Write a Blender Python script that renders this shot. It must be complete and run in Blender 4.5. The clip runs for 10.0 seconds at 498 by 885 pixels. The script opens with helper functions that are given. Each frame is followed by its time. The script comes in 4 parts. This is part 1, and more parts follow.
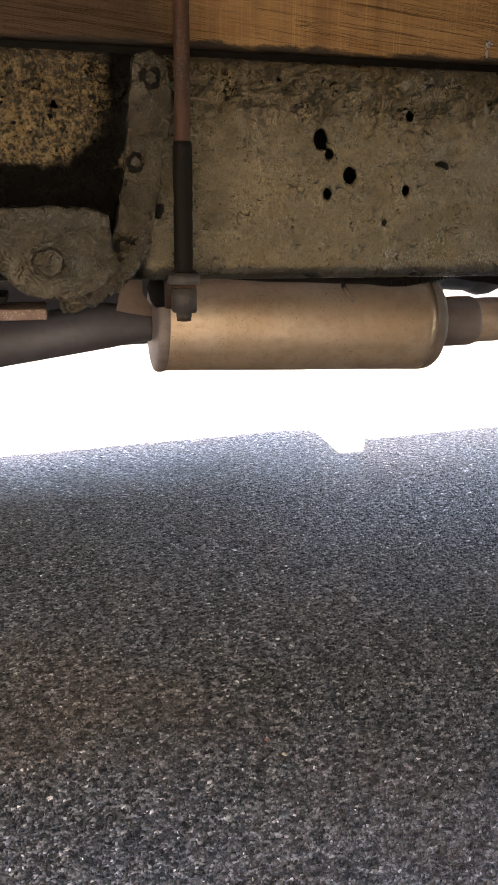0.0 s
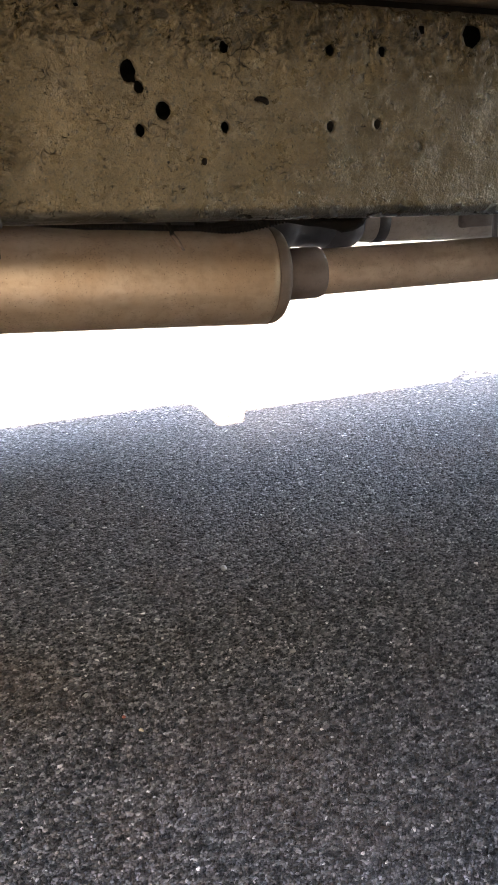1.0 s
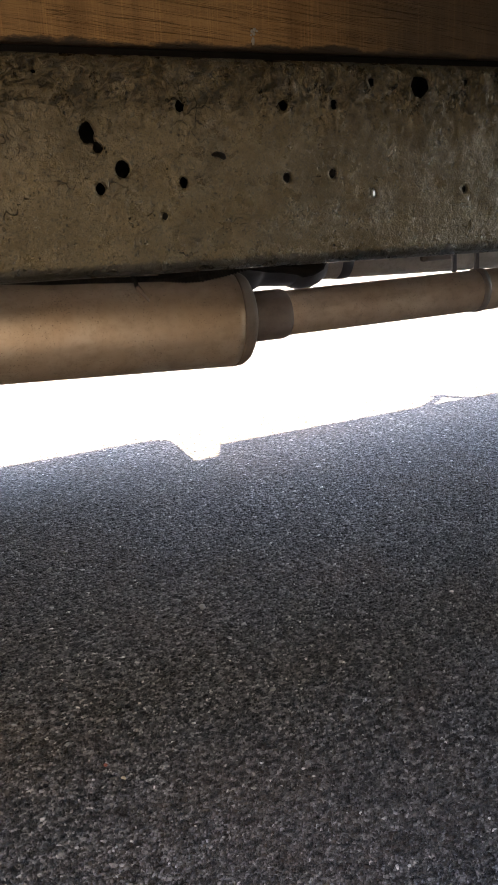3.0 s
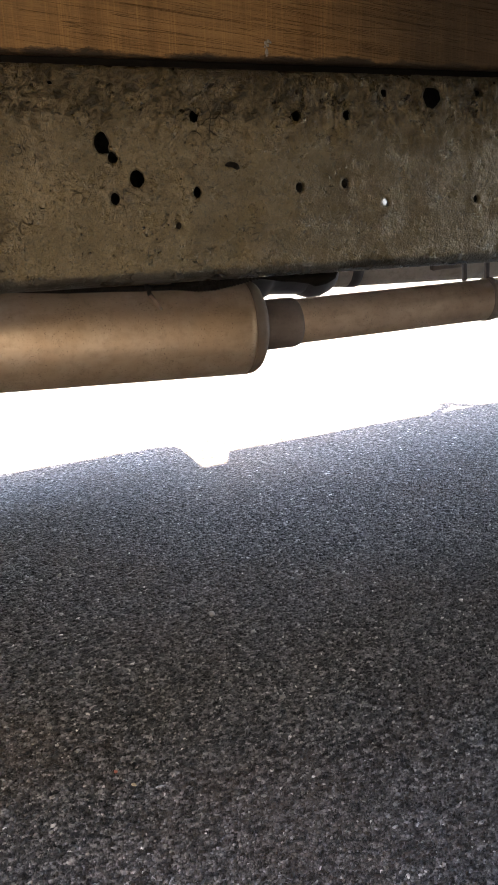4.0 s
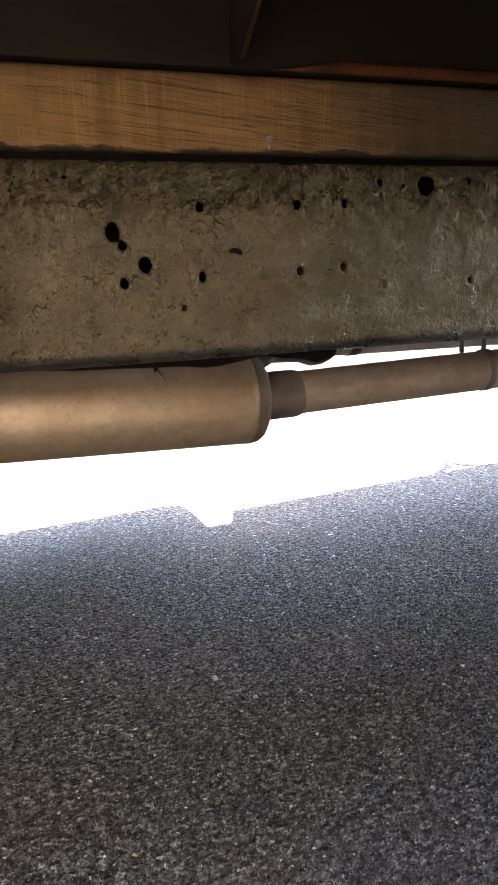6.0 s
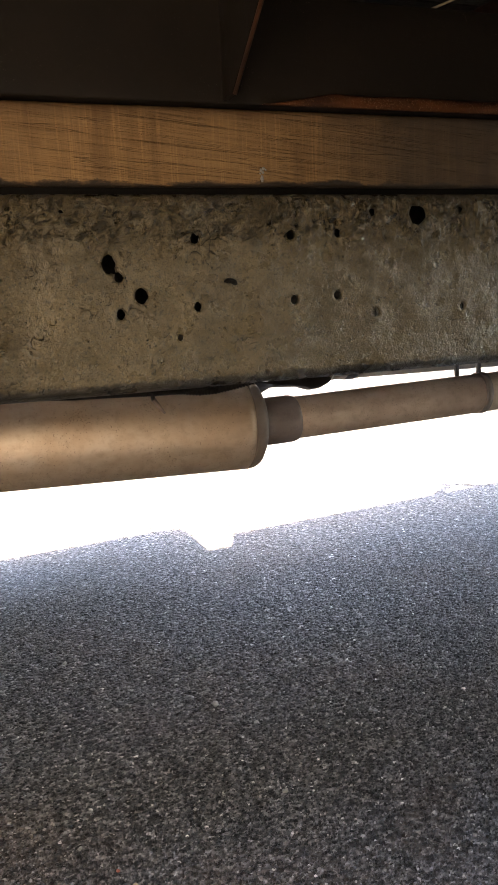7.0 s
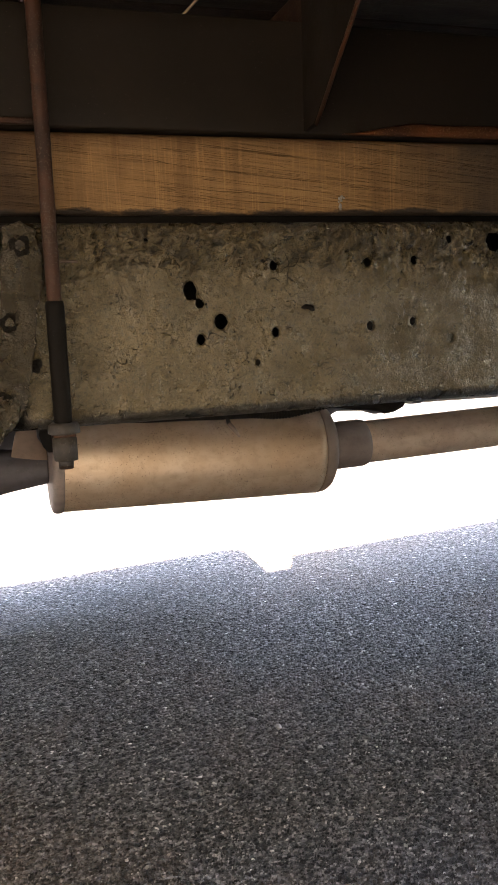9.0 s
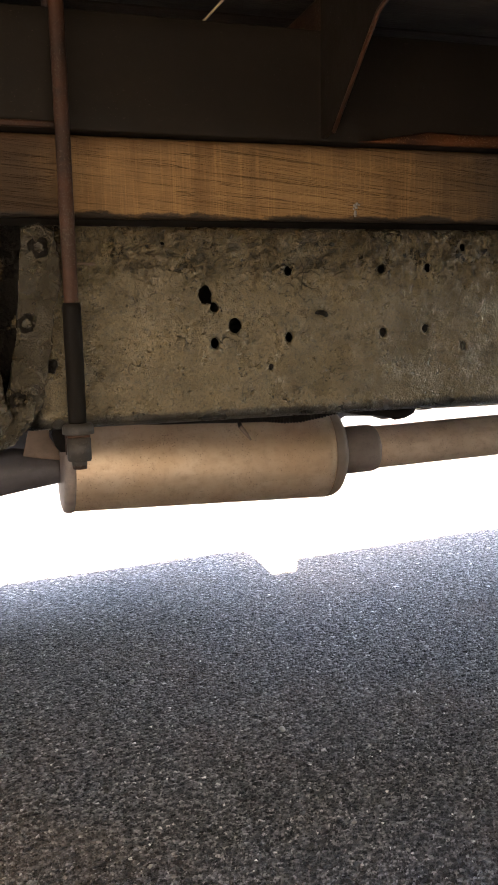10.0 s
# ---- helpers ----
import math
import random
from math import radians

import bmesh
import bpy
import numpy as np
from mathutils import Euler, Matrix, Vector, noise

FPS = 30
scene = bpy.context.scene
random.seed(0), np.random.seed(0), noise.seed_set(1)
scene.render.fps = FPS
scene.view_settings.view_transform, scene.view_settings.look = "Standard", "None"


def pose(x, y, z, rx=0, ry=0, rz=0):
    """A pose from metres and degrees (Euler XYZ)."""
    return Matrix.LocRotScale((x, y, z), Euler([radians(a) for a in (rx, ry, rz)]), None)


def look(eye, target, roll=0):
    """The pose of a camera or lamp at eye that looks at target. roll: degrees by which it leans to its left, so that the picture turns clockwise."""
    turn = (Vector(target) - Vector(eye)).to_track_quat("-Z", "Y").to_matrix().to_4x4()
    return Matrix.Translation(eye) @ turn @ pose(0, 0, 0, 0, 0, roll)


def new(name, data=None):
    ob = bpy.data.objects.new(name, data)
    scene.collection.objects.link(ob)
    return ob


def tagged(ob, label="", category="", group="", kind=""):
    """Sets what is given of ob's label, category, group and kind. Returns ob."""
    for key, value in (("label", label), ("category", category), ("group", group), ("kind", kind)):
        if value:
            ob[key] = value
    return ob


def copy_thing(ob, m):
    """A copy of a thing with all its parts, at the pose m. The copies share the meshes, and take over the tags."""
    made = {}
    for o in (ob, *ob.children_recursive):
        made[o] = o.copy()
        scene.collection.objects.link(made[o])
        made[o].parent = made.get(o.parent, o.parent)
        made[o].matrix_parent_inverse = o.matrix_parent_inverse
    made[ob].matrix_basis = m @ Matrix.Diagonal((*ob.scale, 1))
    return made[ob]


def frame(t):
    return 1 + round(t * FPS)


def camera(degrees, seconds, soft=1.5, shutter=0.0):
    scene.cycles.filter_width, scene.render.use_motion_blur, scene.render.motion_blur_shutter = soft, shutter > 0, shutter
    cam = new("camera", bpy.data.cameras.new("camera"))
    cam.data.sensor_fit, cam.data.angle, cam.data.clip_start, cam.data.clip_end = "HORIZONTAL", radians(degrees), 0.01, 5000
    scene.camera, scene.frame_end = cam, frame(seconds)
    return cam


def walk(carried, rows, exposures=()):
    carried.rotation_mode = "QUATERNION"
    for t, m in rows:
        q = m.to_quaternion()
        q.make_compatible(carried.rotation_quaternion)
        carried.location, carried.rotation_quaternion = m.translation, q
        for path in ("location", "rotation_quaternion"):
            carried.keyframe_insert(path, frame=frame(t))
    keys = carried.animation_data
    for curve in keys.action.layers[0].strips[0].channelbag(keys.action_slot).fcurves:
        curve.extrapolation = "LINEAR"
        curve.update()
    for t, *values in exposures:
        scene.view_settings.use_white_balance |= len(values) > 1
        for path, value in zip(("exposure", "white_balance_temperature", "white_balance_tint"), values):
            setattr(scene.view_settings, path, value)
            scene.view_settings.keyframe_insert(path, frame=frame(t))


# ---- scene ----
cam = camera(33.8, 10.0, soft=0.8)
PATH = [
    (0, (-0.35, -0.954, 0.771), (0.081, 0.903, 0.166), -1.4),
    (0.5, (-0.311, -0.955, 0.757), (0.193, 0.885, 0.155), -1.9),
    (1, (-0.251, -0.942, 0.717), (0.384, 0.842, 0.073), -2.4),
    (1.5, (-0.236, -0.941, 0.715), (0.45, 0.813, 0.044), -2.8),
    (2, (-0.242, -0.945, 0.724), (0.444, 0.817, 0.07), -3.5),
    (2.5, (-0.24, -0.952, 0.739), (0.45, 0.822, 0.123), -4.0),
    (4, (-0.248, -0.955, 0.748), (0.431, 0.837, 0.175), -4.0),
    (4.5, (-0.255, -0.956, 0.752), (0.409, 0.843, 0.186), -3.9),
    (5, (-0.253, -0.963, 0.754), (0.405, 0.849, 0.221), -3.3),
    (5.5, (-0.252, -0.97, 0.765), (0.417, 0.847, 0.265), -3.3),
    (6, (-0.25, -0.981, 0.783), (0.434, 0.844, 0.331), -3.8),
    (7.5, (-0.246, -0.992, 0.795), (0.431, 0.849, 0.406), -4.9),
    (8, (-0.255, -0.994, 0.798), (0.387, 0.865, 0.432), -5.0),
    (8.5, (-0.268, -0.99, 0.8), (0.339, 0.883, 0.446), -4.7),
    (9, (-0.279, -0.989, 0.802), (0.3, 0.894, 0.456), -4.2),
    (9.5, (-0.28, -0.991, 0.802), (0.287, 0.896, 0.458), -3.8),
    (10, (-0.29, -0.993, 0.806), (0.28, 0.894, 0.465), -3.2),
]
EXPOSURES = [(t, stops + 0.17, 7080, 13) for t, stops in ((0, 5.4), (0.5, 5.4), (1, 5.3), (1.5, 4.7), (2, 4.42), (2.5, 4.55), (4, 4.98), (5.5, 5.18), (7.5, 5.35), (10, 5.4))]
walk(cam, [(t, look(eye, target, roll)) for t, eye, target, roll in PATH], EXPOSURES)

# ---- world, sun, exposure ----
SUN_ELEVATION = 70.0
world = bpy.data.worlds.new("sky")
scene.world = world
world.use_nodes = True
sky = world.node_tree.nodes.new("ShaderNodeTexSky")
sky.sky_type, sky.sun_disc = "NISHITA", False
sky.sun_elevation, sky.sun_rotation = radians(SUN_ELEVATION), radians(0)
background = world.node_tree.nodes["Background"]
background.inputs[1].default_value = 0.165
sky.air_density, sky.dust_density, sky.ozone_density = 1.0, 1.5, 1.0
world.node_tree.links.new(sky.outputs[0], background.inputs[0])
sun = new("sun", bpy.data.lights.new("sun", "SUN"))
sun.data.energy, sun.data.angle, sun.data.color = 2.6, radians(0.5), (1.0, 0.90, 0.75)
sun.matrix_world = look((0, 0, 3), (0, -math.cos(radians(SUN_ELEVATION)), 3 - math.sin(radians(SUN_ELEVATION))))


# ---- materials ----
class Nodes:
    """A short way to write node materials."""

    def __init__(self, name):
        self.material = bpy.data.materials.new(name)
        self.material.use_nodes = True
        self.tree = self.material.node_tree
        self.shader = self.tree.nodes["Principled BSDF"]
        self.place = self.tree.nodes.new("ShaderNodeTexCoord").outputs["Object"]

    def link(self, a, b):
        self.tree.links.new(a, b)

    def put(self, name, value):
        socket = self.shader.inputs[name]
        if isinstance(value, (int, float)):
            socket.default_value = value
        elif isinstance(value, tuple):
            socket.default_value = (*value, 1)
        else:
            self.link(value, socket)

    def stretch(self, x, y, z, turn=0):
        n = self.tree.nodes.new("ShaderNodeMapping")
        n.inputs["Scale"].default_value = (x, y, z)
        n.inputs["Rotation"].default_value = (0, radians(turn), 0)
        self.link(self.place, n.inputs["Vector"])
        return n.outputs[0]

    def slope(self, x, y, z, turn):
        """Turned about the thing's depth first, then stretched."""
        n = self.tree.nodes.new("ShaderNodeMapping")
        n.inputs["Rotation"].default_value = (0, radians(turn), 0)
        self.link(self.place, n.inputs["Vector"])
        k = self.tree.nodes.new("ShaderNodeMapping")
        k.inputs["Scale"].default_value = (x, y, z)
        self.link(n.outputs[0], k.inputs["Vector"])
        return k.outputs[0]

    def noise(self, scale, detail=4, rough=0.55, warp=0.0, at=None):
        n = self.tree.nodes.new("ShaderNodeTexNoise")
        n.inputs["Scale"].default_value, n.inputs["Detail"].default_value = scale, detail
        n.inputs["Roughness"].default_value, n.inputs["Distortion"].default_value = rough, warp
        self.link(at or self.place, n.inputs["Vector"])
        return n.outputs[0]

    def warped(self, scale, by):
        n = self.tree.nodes.new("ShaderNodeTexNoise")
        n.inputs["Scale"].default_value, n.inputs["Detail"].default_value = scale * 4, 4
        self.link(self.place, n.inputs["Vector"])
        v = self.tree.nodes.new("ShaderNodeVectorMath")
        v.operation = "MULTIPLY_ADD"
        self.link(n.outputs["Color"], v.inputs[0])
        v.inputs[1].default_value = (by, by, by)
        self.link(self.place, v.inputs[2])
        return v.outputs[0]

    def cells(self, scale, feature="F1", out="Distance", at=None):
        n = self.tree.nodes.new("ShaderNodeTexVoronoi")
        n.feature = feature
        n.inputs["Scale"].default_value = scale
        self.link(at or self.place, n.inputs["Vector"])
        return n.outputs[out]

    def ramp(self, value, *stops):
        n = self.tree.nodes.new("ShaderNodeValToRGB")
        band = n.color_ramp
        while len(band.elements) < len(stops):
            band.elements.new(0.5)
        for e, (p, c) in zip(band.elements, stops):
            e.position, e.color = p, (*(c if isinstance(c, tuple) else (c, c, c)), 1)
        self.link(value, n.inputs[0])
        return n.outputs[0]

    def mix(self, a, b, by, how="MIX"):
        n = self.tree.nodes.new("ShaderNodeMix")
        n.data_type, n.blend_type = "RGBA", how
        for socket, v in ((n.inputs[0], by), (n.inputs[6], a), (n.inputs[7], b)):
            if isinstance(v, tuple):
                socket.default_value = (*v, 1)
            elif isinstance(v, (int, float)):
                socket.default_value = v
            else:
                self.link(v, socket)
        return n.outputs[2]

    def sum(self, a, b, by=1.0):
        n = self.tree.nodes.new("ShaderNodeMath")
        n.operation = "MULTIPLY_ADD"
        self.link(b, n.inputs[0])
        n.inputs[1].default_value = by
        self.link(a, n.inputs[2])
        return n.outputs[0]

    def axis(self, which, start, length):
        """0 at start, 1 a length further, along one of the thing's own axes."""
        n = self.tree.nodes.new("ShaderNodeSeparateXYZ")
        self.link(self.place, n.inputs[0])
        k = self.tree.nodes.new("ShaderNodeMapRange")
        k.clamp = False
        k.inputs["From Min"].default_value, k.inputs["From Max"].default_value = start, start + length
        self.link(n.outputs[which], k.inputs["Value"])
        return k.outputs[0]

    def island(self):
        return self.tree.nodes.new("ShaderNodeNewGeometry").outputs["Random Per Island"]

    def bump(self, height, metres, strength=1.0):
        n = self.tree.nodes.new("ShaderNodeBump")
        n.inputs["Strength"].default_value, n.inputs["Distance"].default_value = strength, metres
        self.link(height, n.inputs["Height"])
        self.link(n.outputs[0], self.shader.inputs["Normal"])
        self.link(n.outputs[0], self.shader.inputs["Coat Normal"])


def tar_material(name, dark, dusty, crack=True, gloss=(0.34, 0.62), relief=0.0016, shine=0.5, rail=False):
    """Bitumen underseal over steel: wrinkled, pitted and cracked, dust in the flats."""
    m = Nodes(name)
    warp = m.warped(7, 0.035)
    lumps = m.noise(140, 4, 0.62)
    wrinkle = m.noise(190, 4, 0.68, 1.2)
    fine = m.noise(480, 3, 0.7)
    broad = m.noise(9, 4, 0.6)
    pits = m.ramp(m.cells(120), (0.10, 1.0), (0.22, 0.0))
    pits = m.mix((0, 0, 0), pits, m.ramp(m.noise(35, 2), (0.50, 0.0), (0.60, 1.0)))
    small = m.ramp(m.cells(270), (0.14, 1.0), (0.26, 0.0))
    pits = m.mix(pits, small, m.ramp(m.noise(60, 2), (0.54, 0.0), (0.62, 0.8)))
    colour = m.mix(dusty, dark, m.ramp(broad, (0.42, 0.0), (0.75, 0.5)))
    colour = m.mix(colour, dark, m.ramp(lumps, (0.30, 0.9), (0.44, 0.0)))
    # pale gold specks painted in as glints, dark grain as the pits
    colour = m.mix(colour, tuple(min(1, c * 2.0) for c in dusty), m.ramp(fine, (0.55, 0.0), (0.70, 0.75)))
    colour = m.mix(colour, tuple(c * 0.8 for c in dark), m.ramp(m.noise(330, 3, 0.65), (0.34, 0.85), (0.45, 0.0)))
    colour = m.mix(colour, tuple(c * 0.3 for c in dark), pits)
    rough_spots = m.ramp(m.noise(13, 3, 0.6), (0.38, 0.25), (0.62, 1.0))
    if rail:
        high = m.ramp(m.sum(m.axis("Z", 0.80, 0.08), m.noise(14, 3), 0.8), (0.35, 0.0), (1.0, 1.0))
        clods = m.noise(120, 4, 0.66, 0.8)
        band = m.ramp(m.sum(m.axis("Z", 0.795, 0.09), m.noise(11, 5, 0.7), 2.6), (1.15, 0.0), (1.75, 1.0))
        # dark hollows and glinting tops of the clods, painted into the colour
        colour = m.mix(colour, tuple(c * 0.6 for c in dark), m.mix((0, 0, 0), m.ramp(clods, (0.36, 0.95), (0.46, 0.0)), band))
        colour = m.mix(colour, tuple(min(1, c * 1.9) for c in dusty), m.mix((0, 0, 0), m.ramp(clods, (0.53, 0.0), (0.66, 0.9)), band))
    height = m.sum(m.mix((0, 0, 0), lumps, rough_spots), m.mix((0, 0, 0), wrinkle, rough_spots), 1.1)
    height = m.sum(m.sum(m.sum(height, fine, 0.20), pits, -0.7), m.noise(240, 2.5, 0.6), 0.30)
    if rail:
        height = m.sum(height, m.mix((0, 0, 0), clods, band), 3.6)
        # drips in the upper part towards the front, and a coarse grainy coat beyond the hanger
        drips = m.noise(170, 3, 0.6, 0.0, m.stretch(1, 1, 0.36))
        where = m.ramp(m.sum(m.axis("Z", 0.83, 0.06), m.noise(12, 3), 0.5), (0.20, 0.0), (0.95, 1.0))
        where = m.mix((0, 0, 0), where, m.ramp(m.sum(m.axis("X", 0.05, 0.2), m.noise(12, 3), 0.4), (0.2, 0.0), (0.9, 1.0)))
        height = m.sum(height, m.mix((0, 0, 0), drips, where), 2.6)
        coarse = m.noise(270, 3, 0.6)
        # thick wedges of tar with deep gaps along the upper edge
        crest = m.ramp(m.sum(m.axis("Z", 0.840, 0.055), m.noise(13, 4, 0.65), 1.6), (0.62, 0.0), (1.0, 0.85))
        wedge = m.noise(88, 4, 0.62, 1.1, m.slope(0.75, 1, 1.25, 30))
        gap = m.mix((0, 0, 0), m.ramp(wedge, (0.38, 0.9), (0.455, 0.0)), crest)
        colour = m.mix(colour, tuple(c * 0.35 for c in dark), gap)
        height = m.sum(m.sum(height, gap, -2.2), m.mix((0, 0, 0), wedge, crest), 3.0)
        beyond = m.ramp(m.axis("X", -0.262, -0.016), (0.0, 0.0), (1.0, 1.0))
        height = m.sum(height, m.mix((0, 0, 0), coarse, beyond), 3.0)
        # gold glints and dark hollows of the coarse grain are painted in
        colour = m.mix(colour, m.mix(tuple(c * 0.5 for c in dark), (0.165, 0.118, 0.055), m.ramp(m.sum(coarse, m.noise(110, 4, 0.7), 0.8), (0.80, 0.0), (1.0, 1.0))), beyond)
        # near-black patch beside the strap, with the shade above the boss painted in
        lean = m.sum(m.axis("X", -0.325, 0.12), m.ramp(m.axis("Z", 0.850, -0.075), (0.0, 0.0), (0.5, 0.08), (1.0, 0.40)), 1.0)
        blackened = m.ramp(m.sum(lean, m.noise(45, 5, 0.7), 0.4), (0.44, 0.0), (0.62, 1.0), (0.97, 1.0), (1.0, 0.0))
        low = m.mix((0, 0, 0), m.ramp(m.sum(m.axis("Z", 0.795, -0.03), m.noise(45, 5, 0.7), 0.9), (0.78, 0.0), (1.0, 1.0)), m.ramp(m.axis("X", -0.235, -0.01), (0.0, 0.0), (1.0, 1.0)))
        blackened = m.mix(blackened, (1, 1, 1), low)
        colour = m.mix(colour, (0.0035, 0.003, 0.0025), blackened)
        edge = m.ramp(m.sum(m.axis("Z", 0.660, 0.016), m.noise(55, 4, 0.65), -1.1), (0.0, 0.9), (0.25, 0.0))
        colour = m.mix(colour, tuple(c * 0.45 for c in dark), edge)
    if not rail:
        height = m.sum(height, m.noise(52, 3, 0.6, 1.5), 2.4)
    if crack:
        # short curled splits where the coat has shrunk
        curl = m.ramp(m.noise(58, 1.2, 0.4, 0.9), (0.484, 0.0), (0.5, 1.0), (0.516, 0.0))
        curl = m.mix((0, 0, 0), curl, m.ramp(m.noise(24, 3, 0.6), (0.53, 0.0), (0.60, 1.0)))
        colour = m.mix(colour, tuple(c * 0.2 for c in dark), curl)
        height = m.sum(height, curl, -0.8)
        patches = m.ramp(m.noise(15, 3, 0.65), (0.58, 0.0), (0.66, 0.8))
        line = m.ramp(m.cells(40, "DISTANCE_TO_EDGE", "Distance", warp), (0.0, 1.0), (0.012, 1.0), (0.03, 0.0))
        line = m.mix((0, 0, 0), line, patches)
        line = m.mix((0, 0, 0), line, m.ramp(m.noise(45, 2), (0.40, 0.0), (0.47, 1.0)))
        colour = m.mix(colour, tuple(c * 0.15 for c in dark), line)
        height = m.sum(height, line, -0.9)
        if rail:
            blackened = m.mix(blackened, (1, 1, 1), line)
    m.put("Base Color", colour)
    m.put("Roughness", m.ramp(m.noise(30, 4, 0.6), (0.35, gloss[0]), (0.68, gloss[1])))
    m.put("Specular IOR Level", m.ramp(blackened, (0.0, shine), (1.0, 0.07)) if rail else shine)
    m.put("Specular Tint", (1.0, 0.91, 0.72))
    if shine > 0.5:
        # a skin of bitumen, glossier where it is bare of dust
        skin = m.ramp(m.noise(24, 4, 0.65), (0.34, 0.04), (0.62, 0.40))
        m.put("Coat Weight", m.mix(skin, (0.02, 0.02, 0.02), blackened) if rail else skin)
        m.put("Coat Roughness", 0.22)
        m.put("Coat Tint", (1.0, 0.93, 0.78))
    m.bump(height, relief)
    return m.material


def asphalt_material(name, stones):
    m = Nodes(name)
    grit = m.noise(900, 3, 0.65)
    tint = m.noise(2.2, 4, 0.6)
    if stones:
        pick = m.island()
        colour = m.ramp(pick, (0.0, (0.014, 0.014, 0.0145)), (0.40, (0.052, 0.0515, 0.0525)), (0.80, (0.118, 0.115, 0.115)),
                        (0.96, (0.180, 0.174, 0.170)), (0.990, (0.24, 0.23, 0.22)), (1.0, (0.52, 0.49, 0.46)))
        height = grit
    else:
        cell = m.cells(190)
        colour = m.mix((0.022, 0.021, 0.0195), (0.150, 0.142, 0.131), m.ramp(m.noise(260, 3, 0.7), (0.38, 0.0), (0.66, 1.0)))
        colour = m.mix(colour, (0.244, 0.232, 0.213), m.ramp(m.cells(150, "F1", "Color"), (0.80, 0.0), (0.92, 0.5)))
        height = m.sum(grit, cell, -1.2)
    colour = m.mix(colour, (0.098, 0.070, 0.052), m.ramp(tint, (0.46, 0.0), (0.66, 0.30)))
    clump = m.ramp(m.noise(115, 4, 0.68, 0.0, m.stretch(0.6, 1, 1)), (0.39, (0.28, 0.275, 0.275)), (0.60, (1.60, 1.53, 1.46)))
    colour = m.mix(colour, clump, 1.0, "MULTIPLY")
    m.put("Specular IOR Level", 0.1 if stones else 0.2)
    m.put("Base Color", colour)
    m.put("Roughness", m.ramp(m.noise(170, 2, 0.6), (0.34, 0.30), (0.62, 0.74)) if stones else m.ramp(m.noise(500, 2, 0.6), (0.3, 0.6), (0.7, 0.8)))
    m.bump(height, 0.0003 if stones else 0.003)
    return m.material


def wood_material(name, pale, deep, grain=1.0, edge_marks=False):
    m = Nodes(name)
    lie = -5.0
    along = m.noise(26, 6, 0.62, 0.4, m.slope(0.22, 1, 2.6, lie))
    fibre = m.noise(240, 4, 0.7, 0.3, m.slope(0.08, 1, 1.8, lie))
    saw = m.noise(150, 3, 0.6, 0.0, m.stretch(2.2, 0.3, 0.05))
    broad_saw = m.noise(38, 3, 0.6, 0.0, m.stretch(1.0, 0.3, 0.12))
    check = m.noise(46, 1.5, 0.45, 0.1, m.slope(0.045, 1, 2.9, lie))
    hair = m.noise(95, 1, 0.4, 0.1, m.slope(0.04, 1, 2.4, lie - 1.0))
    gaps = m.ramp(m.noise(11, 3, 0.6), (0.40, 0.0), (0.52, 1.0))
    broad = m.noise(5, 3, 0.55)
    colour = m.mix(pale, deep, m.ramp(along, (0.34, 0.0), (0.74, 0.55)))
    colour = m.mix(colour, tuple(c * 0.55 for c in deep), m.ramp(fibre, (0.50, 0.0), (0.74, 0.5)))
    colour = m.mix(colour, tuple(min(1, c * 1.45) for c in pale), m.ramp(saw, (0.52, 0.0), (0.70, 0.5)))
    colour = m.mix(colour, tuple(c * 0.8 for c in deep), m.ramp(broad_saw, (0.46, 0.0), (0.68, 0.55)))
    colour = m.mix(colour, (0.03, 0.022, 0.015), m.ramp(broad, (0.54, 0.0), (0.74, 0.6)))
    if edge_marks:
        # stained bottom edge, dirt at the right, darker along the top and left
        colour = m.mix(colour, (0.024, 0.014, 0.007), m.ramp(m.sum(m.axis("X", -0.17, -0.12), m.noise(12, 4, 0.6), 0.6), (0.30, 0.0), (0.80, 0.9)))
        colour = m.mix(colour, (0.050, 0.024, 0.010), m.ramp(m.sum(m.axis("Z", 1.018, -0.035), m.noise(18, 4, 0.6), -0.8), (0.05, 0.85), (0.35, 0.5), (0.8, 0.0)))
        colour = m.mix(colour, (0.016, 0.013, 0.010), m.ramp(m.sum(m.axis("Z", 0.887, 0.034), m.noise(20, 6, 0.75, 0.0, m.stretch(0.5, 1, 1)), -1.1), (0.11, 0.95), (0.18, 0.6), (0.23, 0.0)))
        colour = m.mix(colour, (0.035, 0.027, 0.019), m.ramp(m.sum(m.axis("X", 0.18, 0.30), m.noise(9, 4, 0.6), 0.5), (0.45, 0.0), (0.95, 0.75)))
        smear = m.ramp(m.sum(m.noise(60, 4, 0.7, 0.0, m.stretch(1.4, 1, 0.5)), m.noise(7, 2), 0.6), (1.03, 0.0), (1.08, 0.6))
        colour = m.mix(colour, (0.19, 0.165, 0.125), smear)
    cracks = m.mix((0, 0, 0), m.ramp(check, (0.491, 0.0), (0.5, 0.9), (0.509, 0.0)), gaps)
    cracks = m.mix(cracks, (1, 1, 1), m.mix((0, 0, 0), m.ramp(hair, (0.486, 0.0), (0.5, 0.6), (0.514, 0.0)), m.ramp(m.noise(9, 3, 0.6), (0.45, 0.0), (0.54, 1.0))))
    colour = m.mix(colour, m.mix(colour, (0.014, 0.009, 0.005), 0.36), cracks)
    m.put("Base Color", colour)
    m.put("Roughness", m.ramp(along, (0.3, 0.55), (0.7, 0.8)))
    m.put("Specular IOR Level", 0.15)
    m.bump(m.sum(m.sum(fibre, saw, 0.35), cracks, -1.2), 0.0009 * grain)
    return m.material


